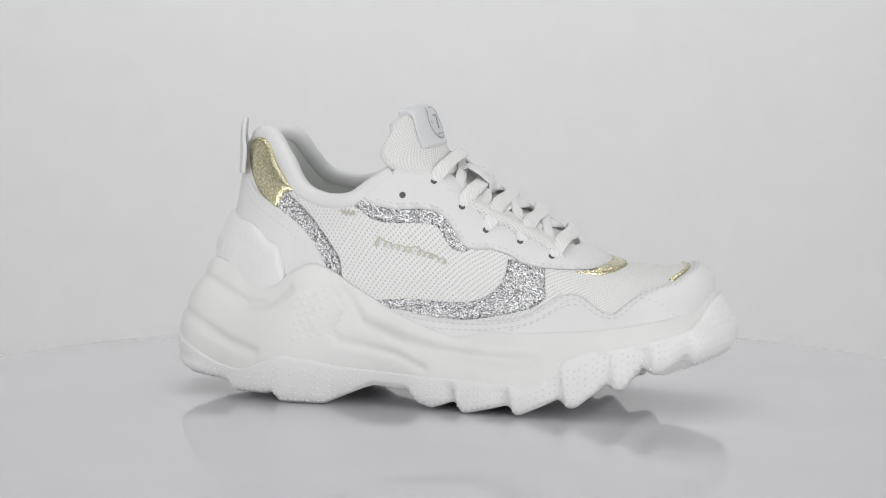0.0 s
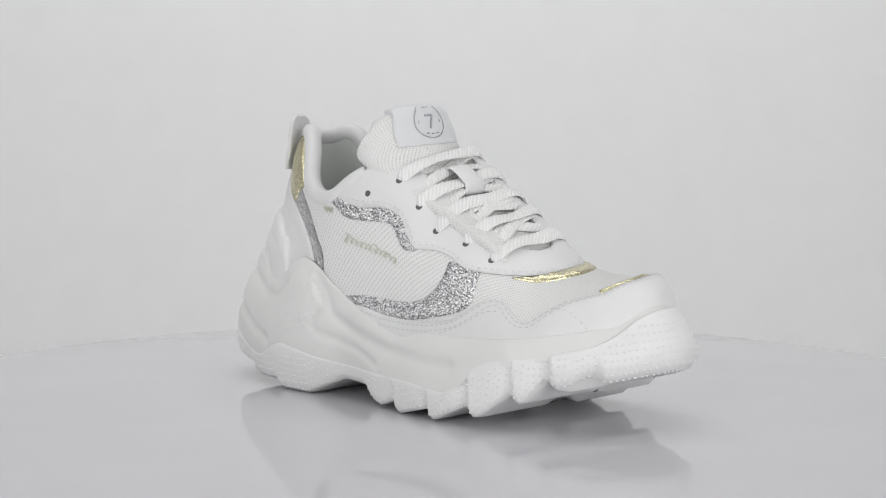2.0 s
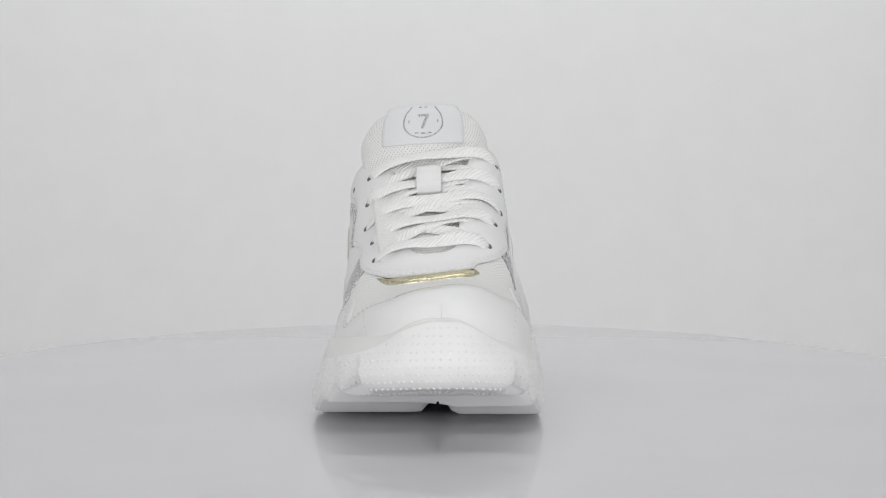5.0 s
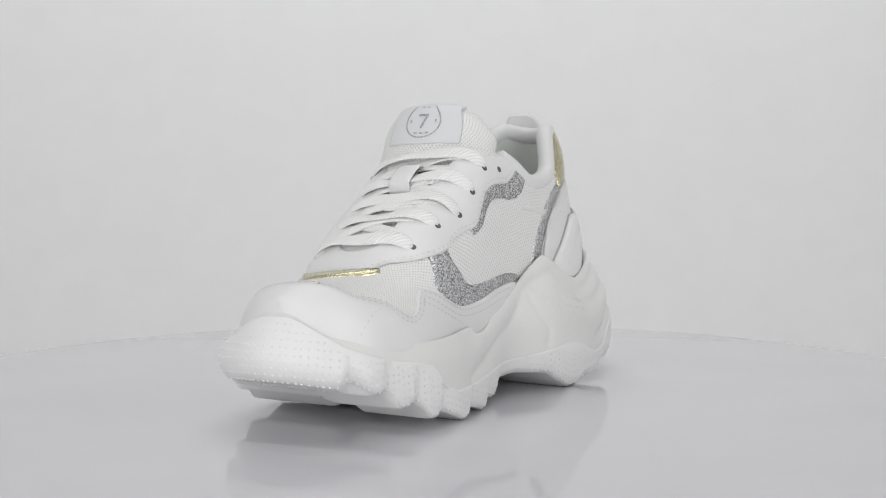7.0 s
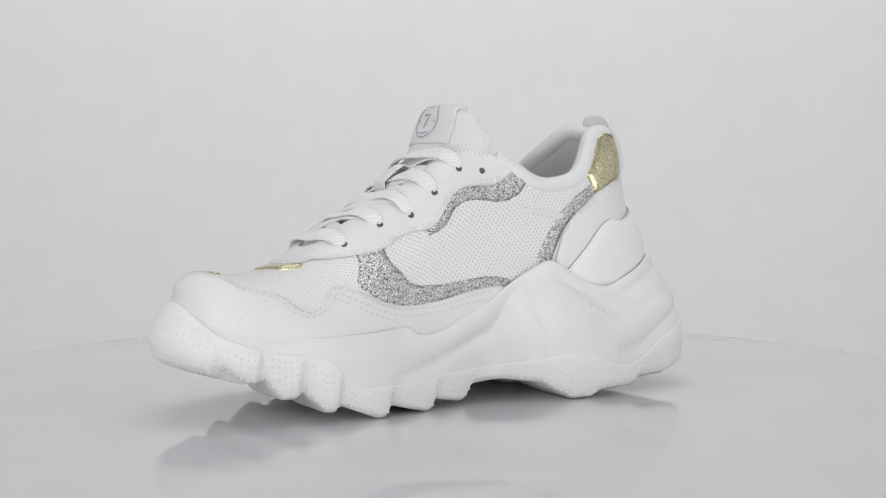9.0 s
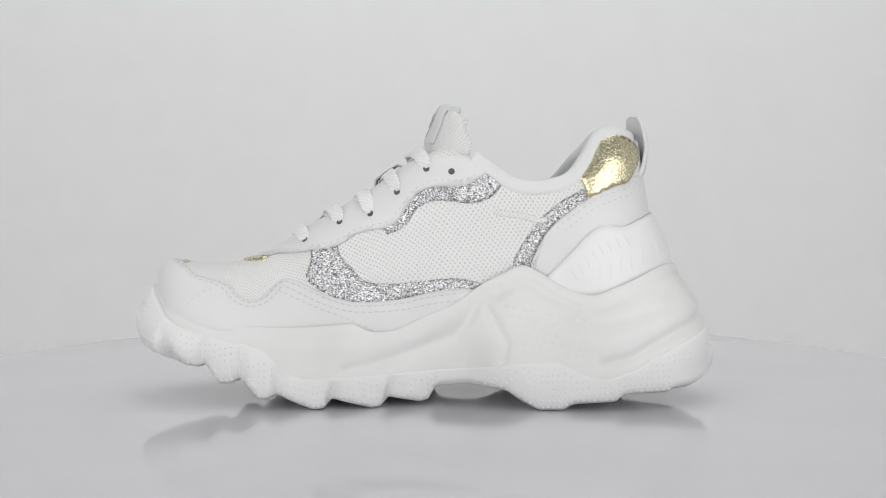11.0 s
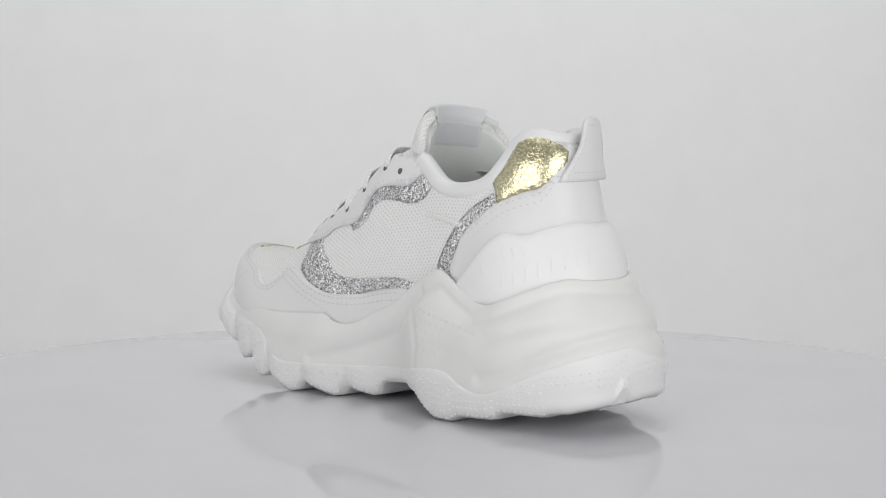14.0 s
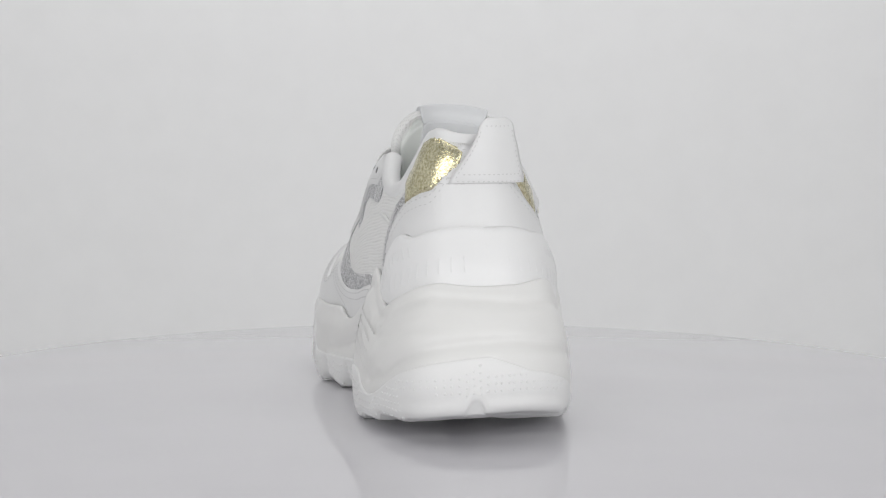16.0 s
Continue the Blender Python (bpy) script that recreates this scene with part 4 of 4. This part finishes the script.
VS = 1.0 / (np.sum(np.linalg.norm(np.diff(TC, axis=0), axis=1)))
V0 = float(np.argmin(np.abs(TC[:, 1] - 135.2) + (TC[:, 0] > 20) * 99)) / (NV - 1)
AS = 1.0 / 42.0
print_line("printed_ring", [(V0 + 9.0 * VS * math.sin(t), -0.005 + 8.4 * AS * math.cos(t)) for t in np.linspace(math.radians(-230), math.radians(50), 70)], 0.32, "silver printed ring")
MARKS = [[(2.8, -2.4), (2.8, 2.4)], [(2.8, 2.2), (-0.5, 0.6), (-3.6, -0.4)], [(0.6, -6.2), (-0.6, -6.2)], [(0.6, 6.2), (-0.6, 6.2)],
         [(-6.4, -3.4), (-6.4, -2.0)], [(-6.6, -0.7), (-6.6, 0.7)], [(-6.4, 2.0), (-6.4, 3.4)], [(6.6, -2.0), (6.6, -0.6)], [(6.6, 0.6), (6.6, 2.0)]]
for mark in MARKS:
    run_ = smooth_line([np.array(m_, float) for m_ in mark], 0.5)
    print_line("printed_mark", [(V0 + du * VS, -0.005 + dw * AS) for du, dw in run_], 0.6 if len(mark) > 2 or mark[0][0] == 2.8 else 0.35)
for a_ in (-0.45, 0.43):
    pts = [on_tongue(v, a_ * 0.995, 0.35) for v in np.linspace(V_PATCH, 0.93, 30)]
    tube("patch_seam", [p for p, _ in pts], 0.28, THREAD, "", patch, 0.6, [n_ for _, n_ in pts], 5)
pts = [on_tongue(V_PATCH, a, 0.3) for a in np.linspace(-0.45, 0.43, 30)]
tube("patch_seam", [p for p, _ in pts], 0.28, THREAD, "", patch, 0.6, [n_ for _, n_ in pts], 5)

EYES_OUT = [(-6, 100), (7, 106), (21, 94), (33, 83), (49, 77.5), (64, 70.5)]
EYES_IN = [(-8, 111), (4, 112), (18, 101), (31, 90.5), (46, 86), (63, 77)]


def eyelet(side, x, z):
    q = sheet(side, x, z)
    p, n_ = at(GRID, q)[0], at(NORMAL, q)[0]
    n_ = n_ / np.linalg.norm(n_)
    u = np.cross(n_, (0, 0, 1.0))
    u /= np.linalg.norm(u)
    w = np.cross(n_, u)
    verts, faces, S = [], [], 16
    # no hole is cut: a dark raised disc stands for the shade inside
    for r, h in ((1.75, 0.9), (1.55, 1.38), (1.35, 1.5), (1.15, 1.42), (0.5, 1.36)):
        for a in range(S):
            verts.append((p + n_ * h + (u * math.cos(2 * math.pi * a / S) + w * math.sin(2 * math.pi * a / S)) * r) * MM)
    for i in range(4):
        for a in range(S):
            b = (a + 1) % S
            faces.append((i * S + a, i * S + b, (i + 1) * S + b, (i + 1) * S + a))
    faces.append(tuple(range(4 * S, 5 * S)))
    raw("eyelet", verts, faces, DARK, shoe, "punched eyelet, a dark disc for the shade in its hole")
    return p, n_


holes_out = [eyelet(R, *e) for e in EYES_OUT]
holes_in = [eyelet(L, *e) for e in EYES_IN]


def lace(q0, q1, lifts, width=3.9, flat=0.27, sag=0.0):
    """A flat lace over the sheet from place q0 to q1; lifts: heights above it along the way."""
    n = 34
    t = np.linspace(0, 1, n)
    q = q0 + (q1 - q0) * t[:, None]
    q[:, 0] += sag * np.sin(np.pi * t)
    p, nn = at(GRID, q), at(NORMAL, q)
    h = np.interp(t, np.linspace(0, 1, len(lifts)), lifts)
    for _i in range(2):
        h[1:-1] = h[1:-1] * 0.5 + (h[:-2] + h[2:]) * 0.25
    p = p + nn * h[:, None]
    for _i in range(3):
        p[1:-1] = p[1:-1] * 0.5 + (p[:-2] + p[2:]) * 0.25
        nn[1:-1] = nn[1:-1] * 0.5 + (nn[:-2] + nn[2:]) * 0.25
    nn = nn + np.outer(0.22 * np.sin(t * 6.3 + q0[0] * 1.7), (1.0, 0, -0.5))
    p = p + np.outer(0.7 * np.sin(t * 9 + q0[0]) * np.sin(np.pi * t), (0.8, 0, -0.6))
    tube("lace", p, width, LACE, "", None, flat, nn, 14, 0.45)


q_out = [sheet(R, *e) for e in EYES_OUT]
q_in = [sheet(L, *e) for e in EYES_IN]
for i in range(1, 5):
    lace(q_in[i + 1] * 0.88 + q_out[i] * 0.12, q_in[i + 1] * 0.10 + q_out[i] * 0.90, [0.2, 0.5, 0.3, 0.6, 0.2], 3.0, 0.26, 1.0)
    lace(q_out[i + 1] * 0.88 + q_in[i] * 0.12, q_out[i + 1] * 0.10 + q_in[i] * 0.90, [0.2, 1.3, 1.2, 1.4, 0.2], 3.0, 0.26, 1.0)
for i in range(1, 6):
    up = [0.9, 3.0, 3.2, 2.5, 2.1, 2.5, 3.2, 3.0, 0.9] if i > 1 else [0.9, 3.2, 4.0, 4.8, 5.2, 4.8, 4.0, 3.2, 0.9]
    end = (q_in[i] - q_out[i]) * 0.004
    lace(q_out[i] + end, q_in[i] - end, up, 3.6, 0.25, 3.5)

# leather lace keeper on the tongue
kline = on_sheet([(T, x, -3) for x in np.linspace(14, 30, 20)])
kn = at(NORMAL, kline)
kp = at(GRID, kline) + kn * np.interp(np.linspace(0, 1, 20), [0, 0.15, 0.5, 0.85, 1], [0.0, 4.4, 5.0, 4.4, 0.0])[:, None]
tube("lace_keeper", kp, 6.3, LEATHER, "small white leather lace keeper", None, 0.12, kn, 12)


def linear(table, x):
    xs, ys = np.array(table, float).T
    return np.interp(x, xs, ys)


def ring(points, n):
    """n points along the closed smooth line, evenly by number."""
    p = np.array(points, float)
    m = len(p)
    s = np.arange(n) / n * m
    i = s.astype(int)
    t = (s - i)[:, None]
    a, b, c, d = p[(i - 1) % m], p[i], p[(i + 1) % m], p[(i + 2) % m]
    return 0.5 * (2 * b + (c - a) * t + (2 * a - 5 * b + 4 * c - d) * t**2 + (3 * b - a - 3 * c + d) * t**3)


NS = 720
foot, edge = ring(FOOT, NS), ring(EDGE, NS)
_d = np.roll(foot, -1, 0) - np.roll(foot, 1, 0)
out = np.stack([_d[:, 1], -_d[:, 0]], 1)
out *= -np.sign(np.sum(out * (foot - (0, 0)), 1).mean())
out /= np.linalg.norm(out, axis=1)[:, None]
if np.sum(out * (foot - foot.mean(0)), 1).mean() < 0:
    out = -out


def both(inner, outer, xy, smooth=True):
    f = curve if smooth else linear
    side = np.clip((xy[:, 1] - 1) / 16 + 0.5, 0, 1)
    return f(inner, xy[:, 0]) * side + f(outer, xy[:, 0]) * (1 - side)


low = both(LOW_IN, LOW_OUT, foot, False) - 2.0
high = both(TOP_IN, TOP_OUT, edge)
seam = np.minimum(both(SEAM_IN, SEAM_OUT, (foot + edge) / 2), high - 0.8)
seam = np.maximum(seam, low + 3)
low_shape = low.copy()
for _i in range(14):
    low_shape = low_shape * 0.5 + (np.roll(low_shape, 1) + np.roll(low_shape, -1)) * 0.25
low = low + np.where(foot[:, 0] < -112, 6 * np.exp(-((foot[:, 1] - 15) / 3.2) ** 4), 0)
for _i in range(2):
    low = low * 0.5 + (np.roll(low, 1) + np.roll(low, -1)) * 0.25


def near_line(px, pz, line):
    best = np.full(px.shape, 1e9)
    for (x0, z0), (x1, z1) in zip(line, line[1:]):
        dx, dz = x1 - x0, z1 - z0
        t = np.clip(((px - x0) * dx + (pz - z0) * dz) / (dx * dx + dz * dz), 0, 1)
        best = np.minimum(best, np.hypot(px - x0 - t * dx, pz - z0 - t * dz))
    return best


NOTCH = [(s, x, z) for s, low_line in ((1, LOW_IN), (-1, LOW_OUT)) for (x, z), (x1, z1) in zip(low_line, low_line[1:]) if 15 < x < 135 and z > z1 + 0.8]


def ease(t):
    t = np.clip(t, 0, 1)
    return t * t * (3 - 2 * t)


def wall(z, foam):
    """Points of the sole's side at heights z, one for each place round it."""
    f = np.clip((z - low_shape) / (high - low_shape), 0, 1)
    base = foot + (edge - foot) * (f**1.25)[:, None]
    heel = ease((-10 - foot[:, 0]) / 30)
    toe = ease((foot[:, 0] - 104) / 30)
    rear = ease((-100 - foot[:, 0]) / 28)
    d = (1.2 + 3.0 * heel + 5.0 * toe + 3.5 * rear) * np.sin(np.pi * np.clip(f, 0, 1) ** 0.8)
    side = np.sign(foot[:, 1] - 1)
    x = base[:, 0]
    for s, depth, half, line in RELIEF:
        g = depth * np.exp(-((near_line(x, z, line) / half) ** 2))
        d = d + g * ease(0.5 + s * (foot[:, 1] - 4) / 30) * foam
    if not foam:
        d = d + 0.7 + 1.6 * toe - 1.6 * np.exp(-((z - low) / 1.6) ** 2) + rear * 1.8 * np.exp(-(np.maximum(z - low - 1.5, 0) / 5.0) ** 4)
        for s, nx, nz in NOTCH:
            tall = 17 if nx > 60 else 9
            off = x - (nx + 1.0 - 0.16 * (z - nz))
            g = np.where(off > 0, np.exp(-(off / 1.3) ** 2), np.exp(-(off / 5.0) ** 2)) * np.clip(1 - (z - nz) / tall, 0, 1)
            d = d - np.where(side == s, 3.0 * g, 0)
    return np.column_stack([base + out * d[:, None], z])


def strip(rows, close_top=None, close_low=None):
    verts = np.concatenate(rows)
    faces = []
    for r in range(len(rows) - 1):
        for i in range(NS):
            j = (i + 1) % NS
            faces.append((r * NS + i, r * NS + j, (r + 1) * NS + j, (r + 1) * NS + i))
    return verts, faces


def under(xy):
    """Height of the tread's underside; the toe's rise is smooth."""
    z = both(LOW_IN, LOW_OUT, xy, False) - 2.0
    rise = np.interp(xy[:, 0], [112, 120, 131, 143, 150], [16.5, 17.3, 20.0, 23.5, 24.5])
    w = ease((xy[:, 0] - 114) / 6)
    return z * (1 - w) + rise * w


def sole():
    # foam midsole with a rolled top lip
    rows = []
    for v in np.linspace(0, 1, 34):
        rows.append(wall(seam - 1.5 + (high - seam + 1.5) * v, 1.0))
    lip = rows[-1]
    for k, (inn, dz) in enumerate(((0.5, 0.45), (1.4, 0.5), (2.4, -0.2), (3.2, -3.0), (5.0, -9.0))):
        r = lip.copy()
        r[:, :2] -= out * inn
        r[:, 2] += dz
        rows.append(r)
    verts, faces = strip(rows)
    raw("midsole", verts * MM, faces, MIDSOLE, shoe, "smooth white foam rubber midsole with soft ridges")
    # rubber outsole: side, lugs below
    rows = [wall(low + (seam - low) * v, 0.0) for v in np.linspace(0, 1, 16)]
    top = rows[-1].copy()
    for inn, rise_ in ((0.35, 0.45), (1.1, 0.75), (2.4, 0.6), (4.0, -0.6)):
        top = rows[15].copy()
        top[:, :2] -= out * inn
        top[:, 2] += rise_
        rows.append(top)
    rows = rows[::-1]
    edge_row = rows[-1]
    for k in (0.012, 0.05, 0.12, 0.2, 0.3, 0.42, 0.55, 0.68, 0.78, 0.86, 0.90, 0.94, 0.985):
        r = edge_row.copy()
        mid_y = np.where(r[:, 0] < -40, 4.0 - 0.17 * (r[:, 0] + 50), 1.0)
        xm = np.clip(r[:, 0], -122, 104)
        r[:, 0] += (xm - r[:, 0]) * k
        r[:, 1] += (mid_y - r[:, 1]) * k
        r[:, 2] = under(r[:, :2]) + (0.0 if k > 0.02 else 0.3)
        channel = np.exp(-((r[:, 1] - mid_y) / 6.0) ** 4)
        fore = ease((r[:, 0] - 2) / 6) * ease((104 - r[:, 0]) / 24)
        rear = ease((-36 - r[:, 0]) / 6) * ease((r[:, 0] + 120) / 6)
        r[:, 2] += 5.5 * channel * (fore + rear)
        rows.append(r)
    verts, faces = strip(rows)
    ob = raw("outsole", verts * MM, faces, OUTSOLE, shoe, "white rubber outsole with stepped lugs")
    # small raised dots on the lugs
    dv, df = [], []

    def dot(p, nn):
        tan = np.array([-nn[1], nn[0], 0.0])
        tan /= np.linalg.norm(tan)
        up = np.cross(nn, tan)
        n0 = len(dv)
        for r_, h in ((0.78, -0.2), (0.64, 0.12), (0.36, 0.22)):
            for a in range(6):
                dv.append((p + nn * h + (tan * math.cos(a * math.pi / 3) + up * math.sin(a * math.pi / 3)) * r_) * MM)
        dv.append((p + nn * 0.25) * MM)
        for a in range(6):
            b = (a + 1) % 6
            df.append((n0 + a, n0 + b, n0 + 6 + b, n0 + 6 + a))
            df.append((n0 + 6 + a, n0 + 6 + b, n0 + 12 + b, n0 + 12 + a))
            df.append((n0 + 12 + a, n0 + 12 + b, n0 + 18))

    run = np.concatenate([[0], np.cumsum(np.linalg.norm(np.diff(foot, axis=0), axis=1))])
    for row in range(16):
        zrow = low + 1.8 + 3.1 * row
        face_pts = wall(np.minimum(zrow, seam), 0.0)
        for s in np.arange(0, run[-1], 2.8):
            i = int(np.searchsorted(run, s)) % NS
            x = foot[i, 0]
            if zrow[i] > seam[i] - 1.6 or (x < -112 and not 20 < zrow[i] < 33) or -24 < x < -1 or (row > 5 and x < 100):
                continue
            dot(face_pts[i], np.array([out[i, 0], out[i, 1], 0.0]))
    # dots on the toe's rising underside
    face_pts = wall(low, 0.0)
    for row in range(3):
        inn = 2.6 + 3.2 * row
        for s in np.arange(0, run[-1], 2.8):
            i = int(np.searchsorted(run, s)) % NS
            p = face_pts[i].copy()
            to = np.array([104.0, 1.0]) - p[:2]
            p[:2] += to / np.linalg.norm(to) * inn
            if p[0] < 119:
                continue
            p[2] = under(p[None, :2])[0] - 0.05
            dot(p, np.array([0.51, 0.0, -0.86]))
    dots = raw("tread_dots", dv, df, OUTSOLE, shoe)
    tagged(dots, kind="stuff")
    # shallow bumps pressed into the foam's sides
    bv, bf = [], []
    for side_, x0, x1, z0, z1, slope in ((-1, -58, -34, 33, 54, 0.25), (1, -72, -30, 28, 46, 0.2)):
        rows_n = int((z1 - z0) / 4.0)
        for r_ in range(rows_n + 1):
            ring_pts = [wall(np.clip(z0 + 4.0 * r_ + slope * (foot[:, 0] - (x0 + x1) / 2), seam + 2.5, high - 3.0), 1.0)][0]
            for xx in np.arange(x0 + (r_ % 2) * 2.1, x1, 4.2):
                pick = np.where(side_ * (foot[:, 1] - 1) > 0, np.abs(ring_pts[:, 0] - xx), 1e6)
                i = int(np.argmin(pick))
                nn, p, n0 = np.array([out[i, 0], out[i, 1], 0.0]), ring_pts[i], len(bv)
                tan = np.array([-nn[1], nn[0], 0.0])
                for r0, h in ((1.7, -0.12), (1.2, 0.02), (0.6, 0.08)):
                    for a in range(8):
                        bv.append((p + nn * h + (tan * math.cos(a * math.pi / 4) + np.array([0, 0, 1.0]) * math.sin(a * math.pi / 4)) * r0) * MM)
                for k_ in (0, 8):
                    bf += [(n0 + k_ + a, n0 + k_ + (a + 1) % 8, n0 + k_ + 8 + (a + 1) % 8, n0 + k_ + 8 + a) for a in range(8)]
                bf.append(tuple(n0 + 16 + a for a in range(8)))
    tagged(raw("foam_texture", bv, bf, MIDSOLE, shoe), kind="stuff")
    # insole board that closes the inside
    r = lip.copy()
    inner = [np.column_stack([lip[:, :2] - out * 4.0, np.full(NS, 40.0)])]
    inner.append(np.column_stack([inner[0][:, :2] * (0.5, 0.3), np.full(NS, 40.0)]))
    inner.append(np.column_stack([inner[0][:, :2] * (0.1, 0.02), np.full(NS, 40.0)]))
    inner[0][:, 2] = np.minimum(40, high - 6)
    verts, faces = strip(inner)
    raw("insole", verts * MM, faces, LINING, shoe)


sole()


# ---- the turning ----
def motions():
    rows = [(t, pose(0, 0, 0.0023, 0, 0, HEADING + RATE * t)) for t in range(17)]
    walk(shoe, rows)


HEADING, RATE = -14.4, -15.1005
motions()
